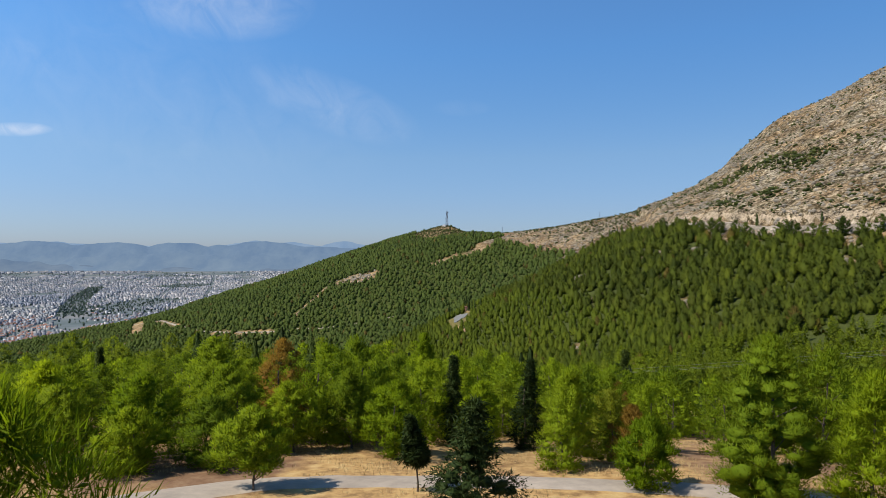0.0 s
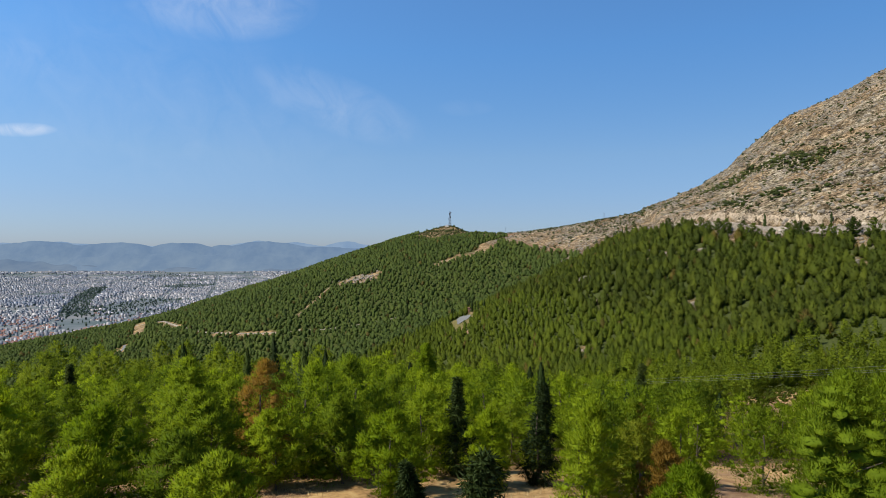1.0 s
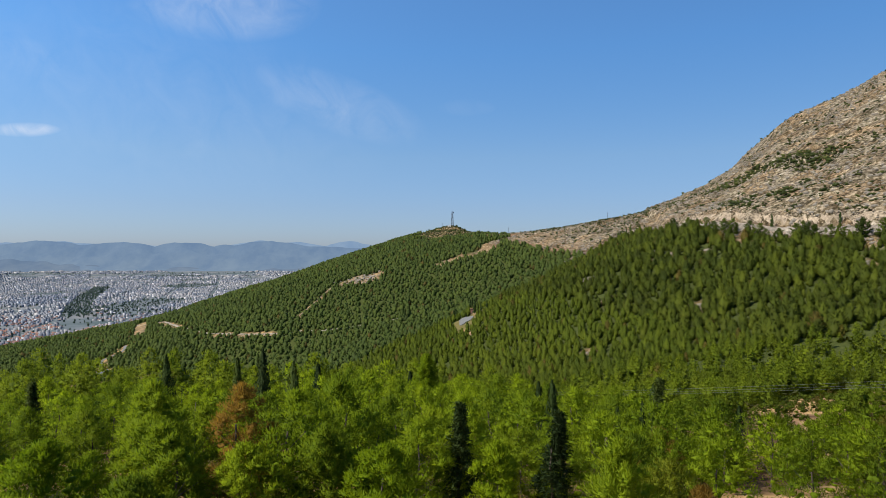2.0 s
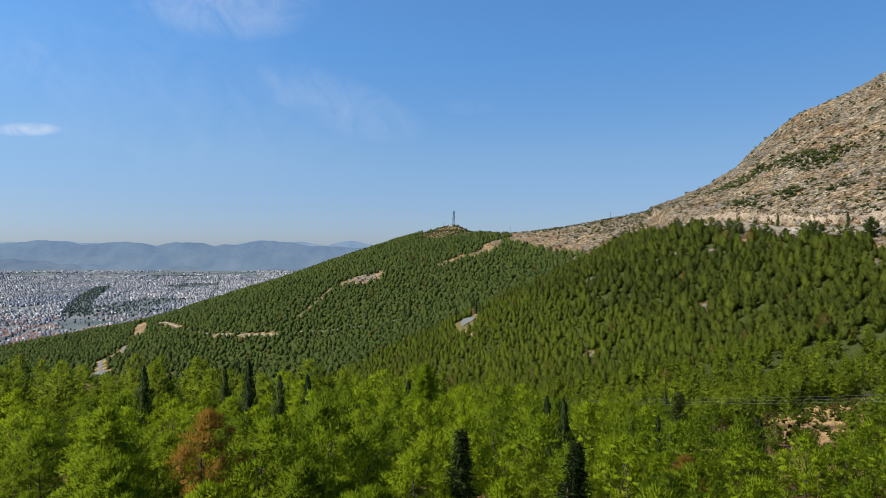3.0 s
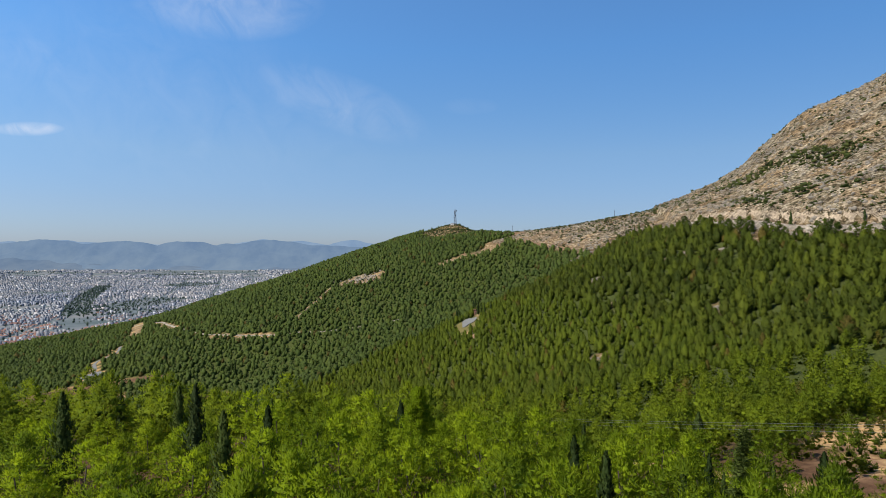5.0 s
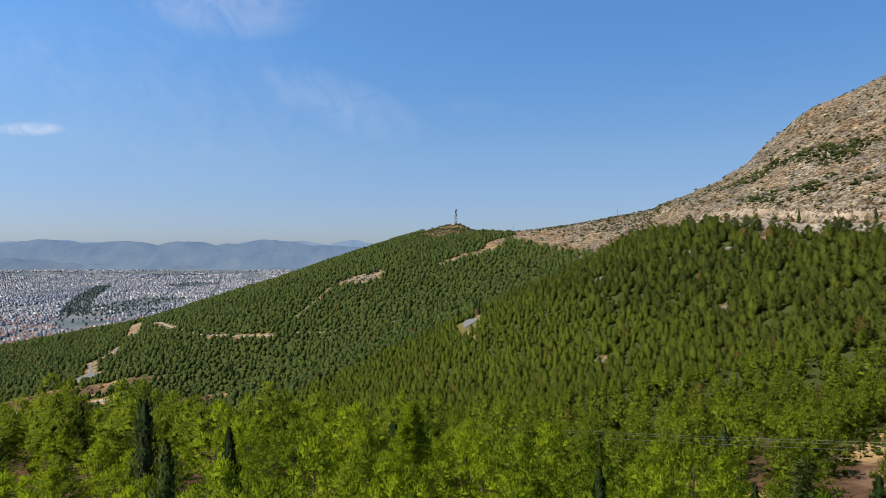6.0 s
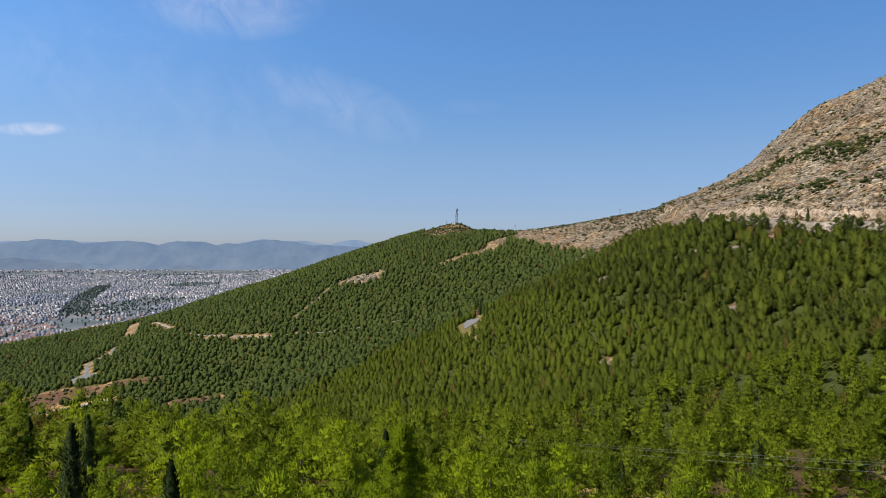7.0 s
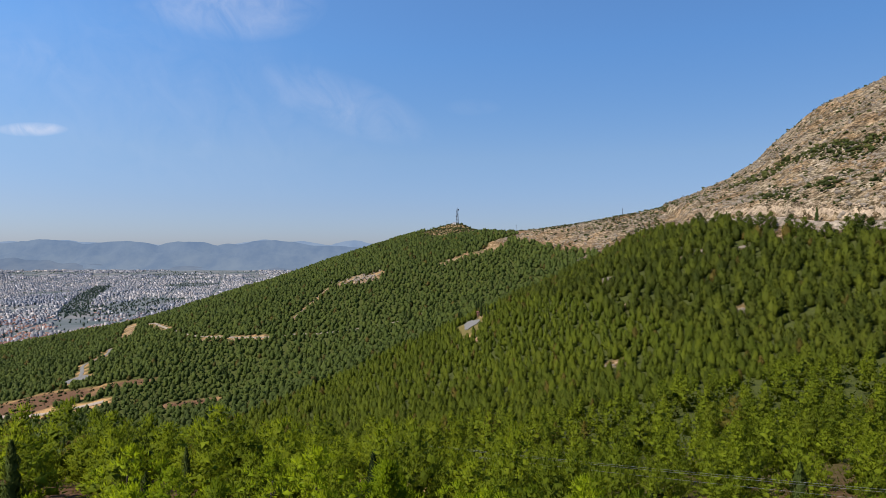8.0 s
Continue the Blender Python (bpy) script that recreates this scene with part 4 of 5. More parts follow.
# single trees with a place of their own: x, y, height, width
taken = [(1.0, 47.5, 1.8), (6.2, 44.8, 1.4), (0.5, 43.0, 1.6)]
rng = np.random.default_rng(5)
for x, y, tall, wide, low, pointed, bright, label in (
        (-10.6, 34.2, 4.7, 3.8, 0.32, 0.05, False, "round olive green pine beside the gravel track"),
        (11.4, 34.5, 3.9, 3.8, 0.16, 0.1, True, "small round bright green pine beside the gravel track"),
        (15.9, 30.0, 8.5, 5.4, 0.10, 0.45, False, "large dense green pine with layered boughs"),
        (-6.5, 9.2, 9.1, 5.0, 0.12, 0.15, True, "tall close pine with feathery bright green shoots"),
        (19.4, 27.5, 7.0, 4.8, 0.10, 0.3, True, "tall pine with browning tips among bright shoots"),
        (-3.4, 44.8, 5.6, 5.0, 0.16, 0.1, True, "bright green pine with a rounded top"),
        (8.0, 40.6, 6.5, 4.7, 0.06, 0.45, False, "broad green pine shading red bare soil"),
        (-18.1, 48.5, 8.2, 5.6, 0.18, 0.2, False, "tall spreading pine over red bare soil"),
        (-15.4, 45.2, 6.4, 5.0, 0.1, 0.15, False, "spreading pine over red bare soil"),
        (-20.8, 41.2, 5.6, 5.2, 0.12, 0.1, True, "bright green pine with a bare lower trunk"),
        (-15.2, 39.8, 4.4, 4.8, 0.1, 0.1, False, "low spreading pine over red bare soil"),
        (-24.6, 38.6, 5.0, 4.8, 0.2, 0.1, False, "pine with a bare leaning trunk over red soil"),
        (-19.2, 37.4, 3.9, 4.6, 0.12, 0.1, False, "low spreading pine over red bare soil"),
        (-28.6, 44.0, 6.2, 5.4, 0.2, 0.15, True, "spreading bright green pine over dry grass"),
        (-7.2, 48.4, 6.2, 4.8, 0.2, 0.2, False, "green pine over dry grass"),
        (-11.2, 45.8, 5.2, 4.2, 0.2, 0.15, False, "green pine with a low spreading crown"),
        (2.9, 47.5, 5.4, 3.8, 0.06, 0.25, True, "vivid yellow-green pine behind dark conifers"),
        (13.4, 49.0, 6.0, 4.6, 0.1, 0.3, False, "dense green pine at the edge of a dry clearing"),
        (-3.4, 88.5, 9.6, 4.6, 0.2, 0.3, True, "pale green pine standing above its neighbours")):
    close = y < 20
    stand(pine(rng, tall, wide, low, int((95 if y < 32 else 72) * max(1, tall / 6)), 190 if close else 240 if y < 32 else 160, 0.30 if close else 0.18 if y < 32 else 0.23, pointed,
               bright_needles if bright else deep_needles, label=label, slim=0.045 if close else 0.12 if y < 32 else 0.14, hull=0.12 if close else 0.6 if y == 30.0 else 0.36), x, y, rng.uniform(0, 6))
    taken.append((x, y, wide / 2))
for x, y, tall, wide in ((-13.0, 48.9, 8.3, 4.8), (13.2, 41.4, 4.0, 3.2), (16.3, 58.0, 5.6, 3.2)):
    stand(pine(rng, tall, wide, 0.16, 62, 150, 0.24, 0.2, dry_needles, label="drying pine with rust brown needles", slim=0.09), x, y)
    taken.append((x, y, wide / 2))
for x, y, tall, wide, low in ((0.9, 51.8, 7.4, 3.6, 0.03), (1.1, 28.8, 5.7, 5.6, 0.02), (6.5, 49.0, 7.2, 3.2, 0.04), (-1.45, 34.4, 4.2, 1.8, 0.42), (22.8, 78.0, 10.0, 4.4, 0.04), (-34.2, 61.0, 7.3, 2.6, 0.05)):
    stand(pine(rng, tall, wide, low, 100, 90, 0.26, 1.0, cypress_leaves, -0.3, label="dark grey-green conifer with drooping sprays", slim=0.12), x, y)
    taken.append((x, y, wide / 2))
for x, y, tall, wide in ((9.3, 65.0, 8.7, 1.6), (9.8, 76.5, 8.0, 1.5), (-30.3, 98.5, 8.3, 1.6), (-15.7, 73.0, 8.6, 2.0), (-14.8, 80.5, 8.0, 1.7), (-33.0, 82.0, 9.0, 2.4),
                         (-21.9, 83.0, 9.6, 2.1), (-9.9, 76.0, 5.4, 1.1), (18.8, 78.5, 6.2, 1.1), (36.4, 119.2, 7.4, 2.2),
                         (-6.0, 108.0, 7.0, 1.5), (40.5, 96.0, 6.4, 1.8)):
    stand(cypress(rng, tall, wide), x, y, rng.uniform(0, 6))
    taken.append((x, y, wide / 2))
spires = [cypress(np.random.default_rng(40 + k), 10.0, 1.5 + 0.3 * k, 900, 0.5) for k in range(3)]
for k in range(8):
    x, y = rng.uniform(-48, 34), rng.uniform(82, 116)
    ob = spires[k] if k < 3 else copy_thing(spires[k % 3], pose(0, 0, 0))
    s = rng.uniform(0.5, 0.72)
    ob.matrix_basis = Matrix.LocRotScale((x, y, at_ground(x, y)), Euler((0, 0, rng.uniform(0, 6))), (s, s, s))
    taken.append((x, y, 0.6))

def scatter(rng, x0, x1, y0, y1, step):
    """Jittered rows of places."""
    gx, gy = np.meshgrid(np.arange(x0, x1, step), np.arange(y0, y1, step * 0.9))
    gx = gx + (np.arange(gx.shape[0]) % 2)[:, None] * step / 2
    p = np.stack([gx.ravel(), gy.ravel()], -1)
    return p + rng.uniform(-0.48, 0.48, p.shape) * step


def in_fan(p, slope, margin):
    return np.abs(p[:, 0]) < slope * np.maximum(p[:, 1], 0) + margin


def near_pines():
    """The pines that the walk passes nearest, each a thing of its own."""
    rng = np.random.default_rng(21)
    p = scatter(rng, -140, 140, 26, 175, 4.6)
    clear = np.ones(len(p), bool)
    for x, y, r in taken:
        clear &= np.hypot(p[:, 0] - x, p[:, 1] - y) > r + 0.4
    clear &= ~((p[:, 1] < 43) & (np.abs(p[:, 0]) < 31)) & (p[:, 1] > 30)
    p = p[clear & in_fan(p, 0.74, 6) & wooded(p)]
    order = np.argsort(np.hypot(p[:, 0] * 0.7, p[:, 1]))
    p = p[order]
    forms = []
    for k in range(16):
        r = np.random.default_rng(300 + k)
        clumps, tufts, tuft, level = (64, 112, 0.27, 0) if k < 8 else (46, 46, 0.35, 0)
        forms.append(pine(r, 8.0, r.uniform(6.2, 7.6), r.uniform(0.04, 0.12) if k < 8 else 0.12, clumps, tufts, tuft, (0.05, 0.2, 0.4)[k % 3], level=level,
                          label="bright green pine standing in dense woodland", slim=0.14 if k < 8 else 0.15))
    used = set()
    for k, (x, y) in enumerate(p[:300]):
        s = rng.uniform(0.66, 1.04) * (0.42 if 34 < x < 80 and 90 < y < 130 and abs(x - 0.55 * y + 2) < 13 else 1)
        s *= 0.80 if x < -14 and y < 100 else 1
        which = int(rng.integers(8)) + (8 if k >= 46 else 0)
        ob = copy_thing(forms[which], pose(0, 0, 0)) if which in used else forms[which]
        used.add(which)
        ob.matrix_basis = Matrix.LocRotScale((x, y, at_ground(x, y, -0.1)), Euler((0, 0, rng.uniform(0, 6.28))), (s * rng.uniform(0.9, 1.1), s, s * rng.uniform(0.85, 1.1)))
        ob["group"] = "pines of the near wood"
    # taller pines in front of the mountain road
    roadside = [pine(np.random.default_rng(340 + k), 8.0, 7.0, 0.05, 34, 30, 0.6, 0.3, roadside_needles, slim=0.16, hull=0.6) for k in range(4)]
    road = np.array(WALL_ROAD, float)
    for k in range(34):
        at = 1.7 + 2.6 * (k + rng.random()) / 34
        x = float(np.interp(at, np.arange(len(road)), road[:, 0])) - rng.uniform(9, 19)
        y = float(np.interp(at, np.arange(len(road)), road[:, 1])) - rng.uniform(0, 6)
        s = rng.uniform(0.85, 1.4)
        ob = roadside[k] if k < 4 else copy_thing(roadside[k % 4], pose(0, 0, 0))
        ob.matrix_basis = Matrix.LocRotScale((x, y, at_ground(x, y, -0.2)), Euler((0, 0, rng.uniform(0, 6.28))), (s * 1.1, s * 1.1, s))
        tagged(ob, "green pine below the mountain road", "tree", "pines below the mountain road")
    rest = scatter(rng, -140, 140, 60, 175, 6.3)
    rest = rest[in_fan(rest, 0.74, 6) & wooded(rest)]
    for x, y, r in taken:
        rest = rest[np.hypot(rest[:, 0] - x, rest[:, 1] - y) > r + 0.4]
    return rest[np.hypot(rest[:, 0] * 0.7, rest[:, 1]) > np.hypot(p[299, 0] * 0.7, p[299, 1]) + 2.5]


def forest(name, spots, forms, mat, seed, label, lo=0.62, hi=1.25, sunk=0.2, soft=True, grow=0.0):
    """One mesh of many trees, of a few forms turned and scaled at random."""
    rng = np.random.default_rng(seed)
    z = height(spots[:, 0], spots[:, 1]) - sunk
    which = rng.integers(len(forms), size=len(spots))
    patch = 0.5 + 0.5 * fractal(spots[:, 0], spots[:, 1], 70, 3, seed)
    size = 1 + 0.16 * fractal(spots[:, 0], spots[:, 1], 45, 2, seed + 70) + grow * smooth(90, 220, spots[:, 0])
    vs, fs, ts, ns, count = [], [], [], [], 0
    for k, (v, f, nrm) in enumerate(forms):
        who = np.where(which == k)[0]
        n = len(who)
        a, s, sz = rng.uniform(0, 6.283, n), rng.uniform(lo, hi, n) * size[who], rng.uniform(0.85, 1.15, n)
        c, d = (np.cos(a) * s)[:, None], (np.sin(a) * s)[:, None]
        q = np.stack([v[None, :, 0] * c - v[None, :, 1] * d + spots[who, 0, None], v[None, :, 0] * d + v[None, :, 1] * c + spots[who, 1, None],
                      v[None, :, 2] * (s * sz)[:, None] + z[who, None]], -1)
        vs.append(q.reshape(-1, 3))
        ca, sa = np.cos(a)[:, None], np.sin(a)[:, None]
        ns.append(np.stack([nrm[None, :, 0] * ca - nrm[None, :, 1] * sa, nrm[None, :, 0] * sa + nrm[None, :, 1] * ca, nrm[None, :, 2] + 0 * ca], -1).reshape(-1, 3))
        fs.append((f[None] + count + len(v) * np.arange(n)[:, None, None]).reshape(-1, 3))
        ts.append(np.repeat(np.where(rng.random(n) < 0.025, 1.0, np.clip(0.55 * rng.random(n) + 0.40 * patch[who] + 0.02, 0, 0.94)), len(v)))
        count += n * len(v)
    ob = mesh_object(name, np.concatenate(vs), np.concatenate(fs), mat, normals=np.concatenate(ns) if soft else None)
    attribute(ob, "tint", np.concatenate(ts))
    return tagged(ob, label, "trees", kind="stuff")


def far_crowns(count, tall, wide, clumps, tufts, tuft, pointed, seed, size=0.24, hull=0.8, slim=0.16, level=0, flat=1.15, whole=1.0, inner=0.4):
    out = []
    for k in range(count):
        r = np.random.default_rng(seed + k)
        out.append(crown(r, tall * r.uniform(0.85, 1.15), wide * r.uniform(0.85, 1.15), tall * 0.1, clumps, tufts, tuft, pointed + r.uniform(-0.2, 0.2), size=size, level=level, slim=slim, hull=hull, flat=flat, whole=whole, inner=inner))
    return out


def flames(count, tall, wide, rings, sides, shoots, long, pointed, seed):
    out = []
    for k in range(count):
        r = np.random.default_rng(seed + k)
        out.append(flame(r, tall * r.uniform(0.85, 1.15), wide * r.uniform(0.85, 1.15), tall * 0.05, rings, sides, shoots, long, pointed + r.uniform(-0.15, 0.1)))
    return out


left_over = near_pines()


def build_forests():
    rng = np.random.default_rng(31)
    ring = scatter(rng, -230, 230, 165, 270, 6.9)
    ring = ring[in_fan(ring, 0.76, 8) & wooded(ring)]
    forest("valley_forest", left_over, far_crowns(8, 7.8, 6.3, 34, 34, 0.38, 0.4, 520, size=0.15, slim=0.16, hull=0.52, flat=0.9, whole=1.0, inner=0.55), wood_needles, 12, "bright green pines on the falling slope", 0.65, 1.2)
    forest("near_forest", ring, far_crowns(8, 8.0, 6.0, 22, 18, 0.52, 0.65, 500, size=0.17, slim=0.17, hull=0.6, flat=1.0, whole=1.1, inner=0.6), mid_needles, 1, "dense bright green pines on the falling slope", 0.6, 1.25)
    p = scatter(rng, -330, 460, 270, 640, 4.35)
    p = p[in_fan(p, 0.78, 10) & wooded(p) & (p[:, 1] < 560 + 0.5 * p[:, 0])]
    high = p[:, 0] - 65 - 0.357 * (496 - p[:, 1]) + 12 * fractal(p[:, 0], p[:, 1], 40, 3, 83)
    old = p[(high > 0) & (rng.random(len(p)) > 0.20)]
    p = p[high <= 0]
    forest("slope_forest", p[p[:, 1] >= 360], feathered_forms(14, 5.6, 5.0, 22, 8, 0.7, 600, 0.10, 0.45), slope_needles, 2, "green pine plantation covering the mountain's lower slope", 0.7, 1.2)
    forest("lower_slope_forest", p[p[:, 1] < 360], feathered_forms(12, 5.8, 5.0, 44, 30, 0.6, 640, 0.075, 0.45), slope_needles, 13, "green pine plantation at the foot of the mountain's slope", 0.7, 1.2)
    forest("upper_slope_forest", old, feathered_forms(14, 7.2, 6.0, 40, 24, 0.5, 660, 0.085, 0.4), upper_needles, 14, "older darker pines among rocks on the mountain's slope", 0.55, 1.25, grow=0.15)
    q = scatter(rng, -1000, 330, 430, 1420, 5.5)
    q = q[in_fan(q, 0.78, 20) & wooded(q) & (q[:, 1] >= 560 + 0.5 * q[:, 0])]
    q = q[q[:, 1] < np.interp(q[:, 0], (-1000, -560, -190, 0), (1005, 1015, 1160, 1300))]
    forest("hill_forest", q, feathered_forms(12, 5.4, 7.2, 4, 0, 0.7, 700, 0.22, 0.4, core=0.86), hill_needles, 3, "dark green pine wood covering the far hill", 0.7, 1.15)
    t = scatter(rng, -3200, -300, 1200, 4300, 15)
    near = (along(RIVER, t[:, 0], t[:, 1])[0] < 36)
    for px, py, rx, ry in PARKS:
        near |= (np.abs(t[:, 0] - px) < rx) & (np.abs(t[:, 1] - py) < ry) & (rng.random(len(t)) < 0.5)
    near |= rng.random(len(t)) < 0.10
    near |= (np.abs(t[:, 1] - 1830) < 120) & (t[:, 0] > -1180) & (rng.random(len(t)) < 0.4)
    t = t[near & (height(t[:, 0], t[:, 1]) - plain_rise(t[:, 1]) < PLAIN_Z + 4)]
    forest("town_trees", t, flames(3, 6, 11, 2, 5, 1, 3.0, 0.1, 800), hazed_town_leaves, 4, "haze-tinted blue-green trees along the river and parks of the town")


build_forests()


# ---- mountain ----
def build_shrubs():
    rng = np.random.default_rng(71)
    p = scatter(rng, 90, 640, 280, 1000, 4.2)
    h = height(p[:, 0], p[:, 1])
    x, y = p[:, 0], p[:, 1]
    dens = 0.17 + 0.14 * smooth(600, 480, y) + 0.2 * fractal(x, y, 45, 3, 77) + 0.12 * fractal(x, y, 12, 2, 79)
    band = along([(288, 662), (303, 641), (316, 625), (322, 590), (329, 543)], x, y)[0]
    lower = along([(262, 560), (248, 480), (275, 450), (300, 480)], x, y)[0]
    belt = 1.0 * smooth(20, 9, band) * smooth(-0.85, -0.3, fractal(x, y, 16, 3, 80)) + 0.6 * smooth(40, 10, lower) * smooth(0.0, 0.3, fractal(x, y, 15, 3, 81))
    ridge = smooth(80, 30, along([(250, 720), (190, 830), (112, 980)], x, y)[0]) * 0.42
    keep = (rockiness(x, y, h) > 0.6) & (rng.random(len(p)) < dens + ridge) & (along(WALL_ROAD, x, y)[0] > 9)
    forms = far_crowns(6, 1.7, 3.0, 3, 3, 0.5, 0.1, 900, size=0.36, flat=0.8)
    top = scatter(rng, -85, 120, 1010, 1275, 4.4)
    top = top[~wooded(top) & (rng.random(len(top)) < 0.85)]
    bank = scatter(rng, -480, -180, 530, 640, 4.5)
    bank = bank[(red_bank(bank[:, 0], bank[:, 1]) > 0.4) & (rng.random(len(bank)) < 0.55)]
    scrub = scatter(rng, 46, 108, 100, 170, 1.9)
    scrub = scrub[~wooded(scrub) & (rng.random(len(scrub)) < 0.7) & (along(WIRES, scrub[:, 0], scrub[:, 1])[0] > 3)]
    thicket = p[(belt > 0.3) & (rng.random(len(p)) < belt)]
    cut = rng.normal((-110, 796), (16, 12), (70, 2))
    keep = np.concatenate([p[keep], top, bank, cut])
    forest("clearing_shrubs", scrub, far_crowns(5, 1.2, 1.6, 6, 16, 0.28, 0.1, 930, size=0.26, flat=0.8), slope_needles, 8, "low green and dry shrubs in a stony clearing", 0.4, 1.3, 0.0)
    forest("mountain_shrubs", keep, forms, shrub_leaves, 5, "low dark olive shrubs dotting the limestone mountain", 0.35, 1.7, 0.1)
    forest("mountain_thicket", thicket, forms, shrub_leaves, 7, "dark green thickets of shrubs on the limestone mountain", 1.1, 2.7, 0.2)


def build_rocks():
    rng = np.random.default_rng(72)
    p = scatter(rng, 60, 620, 270, 960, 3.7)
    h = height(p[:, 0], p[:, 1])
    keep = (rockiness(p[:, 0], p[:, 1], h) > 0.5) & (rng.random(len(p)) < 0.36 + 0.6 * fractal(p[:, 0], p[:, 1], 30, 3, 78))
    p = p[keep]
    forms = []
    for k in range(6):
        r = np.random.default_rng(950 + k)
        bm = bmesh.new()
        bmesh.ops.create_icosphere(bm, subdivisions=1, radius=1.0)
        for v in bm.verts:
            v.co *= 1 + 0.55 * (noise.noise(v.co * 1.3 + Vector((k * 7, 0, 0))))
            v.co.x *= 1.3
            v.co.z *= 0.95
        bm.verts.index_update()
        forms.append((np.array([v.co[:] for v in bm.verts]), np.array([[v.index for v in f.verts] for f in bm.faces]), np.array([v.normal[:] for v in bm.verts])))
        bm.free()
    # broken blocks along the road cut and on the rubble below it
    count = 1500
    road = np.array(WALL_ROAD, float)
    at = rng.uniform(1.2, 5.0, count)
    q = np.stack([np.interp(at, np.arange(len(road)), road[:, 0]), np.interp(at, np.arange(len(road)), road[:, 1])], -1)
    q += np.stack([np.where(rng.random(count) < 0.6, rng.uniform(4, 10, count), rng.uniform(-10, -4, count)), rng.uniform(-3, 3, count)], -1)
    forest("cut_blocks", q, forms, cut_rock, 9, "ochre broken rock blocks along the mountain road", 0.15, 0.75, -0.2, soft=False)
    forest("mountain_rocks", p, forms, limestone, 6, "pale grey limestone boulders and ledges on the mountain", 0.25, 1.7, 0.1, soft=False)
    q = np.concatenate([rng.normal((cx, cy), (rx * 0.45, ry * 0.45), (10 if rx < 20 else 90, 2)) for cx, cy, rx, ry in STONY])
    forest("outcrop_rocks", q, forms, limestone, 10, "pale grey rock outcrops among the pines", 0.7, 2.0, 0.2, soft=False)


build_shrubs()
build_rocks()


# ---- mast ----
def lattice_mast(x, y, tall, wide):
    z = at_ground(x, y)
    mast = tagged(new("radio_mast"), "slender grey steel lattice radio mast on the hilltop", "mast")
    mast.location = (x, y, z)
    for sx, sy in ((-1, -1), (1, -1), (1, 1), (-1, 1)):
        bm = bmesh.new()
        beam(bm, (sx * wide / 2, sy * wide / 2, -0.5), (sx * wide * 0.2, sy * wide * 0.2, tall), 0.32, 0.2, 6)
        part("leg", bm, steel, mast)
    n = 10
    for k in range(n):
        bm = bmesh.new()
        a, b = k / n, (k + 1) / n
        wa, wb = wide / 2 * (1 - 0.6 * a), wide / 2 * (1 - 0.6 * b)
        ring = ((-1, -1), (1, -1), (1, 1), (-1, 1), (-1, -1))
        for (x0, y0), (x1, y1) in zip(ring, ring[1:]):
            beam(bm, (x0 * wa, y0 * wa, a * tall), (x1 * wb, y1 * wb, b * tall), 0.15, 0.15, 4)
            beam(bm, (x0 * wb, y0 * wb, b * tall), (x1 * wb, y1 * wb, b * tall), 0.15, 0.15, 4)
        part("bracing", bm, steel, mast)
    for k, (a, h) in enumerate(((0.3, 0.93), (2.0, 0.86), (4.2, 0.8), (1.2, 0.62), (3.3, 0.5))):
        bm = bmesh.new()
        c = Vector((math.cos(a) * wide * 0.42, math.sin(a) * wide * 0.42, h * tall))
        beam(bm, c - Vector((0, 0, 1.6)), c + Vector((0, 0, 1.6)), 0.7, 0.7, 8)
        drum = part("antenna", bm, steel, mast, "drum antenna")
        bm = bmesh.new()
        beam(bm, (0, 0, h * tall), c, 0.16, 0.16, 6)
        part("bracket", bm, steel, drum)
    bm = bmesh.new()
    beam(bm, (0, 0, tall), (0, 0, tall + 3.5), 0.09, 0.04, 6)
    part("rod", bm, steel, mast)


lattice_mast(8.0, 1240, 30, 5.2)


def slim_mast(x, y, tall):
    mast = tagged(new("radio_mast"), "thin grey mast on the stony ridge", "mast")
    mast.location = (x, y, at_ground(x, y))
    bm = bmesh.new()
    beam(bm, (0, 0, -0.5), (0, 0, tall), 0.3, 0.16, 6)
    part("shaft", bm, steel, mast)
    bm = bmesh.new()
    block(bm, -0.7, 0.7, -0.1, 0.1, tall * 0.86, tall * 0.9)
    part("crossarm", bm, steel, mast)


slim_mast(96, 985, 12)
slim_mast(205, 797, 9)
slim_mast(-12, 1235, 9)


def equipment_cabin(x, y):
    ob = tagged(new("equipment_cabin"), "small white equipment cabin at the foot of the mast", "cabin")
    ob.location = (x, y, at_ground(x, y))
    bm = bmesh.new()
    block(bm, -3.0, 3.0, -2.0, 2.0, -0.5, 3.6)
    part("wall", bm, white_wall, ob)
    bm = bmesh.new()
    block(bm, -3.3, 3.3, -2.3, 2.3, 3.6, 3.85)
    part("roof", bm, white_wall, ob)
    bm = bmesh.new()
    block(bm, -0.5, 0.5, -2.06, -1.98, 0.0, 2.1)
    door = part("door", bm, steel, ob, "dark metal door")
    bm = bmesh.new()
    block(bm, 0.3, 0.36, -2.12, -2.05, 0.95, 1.1)
    part("handle", bm, white_wall, door)


equipment_cabin(2.0, 1232)


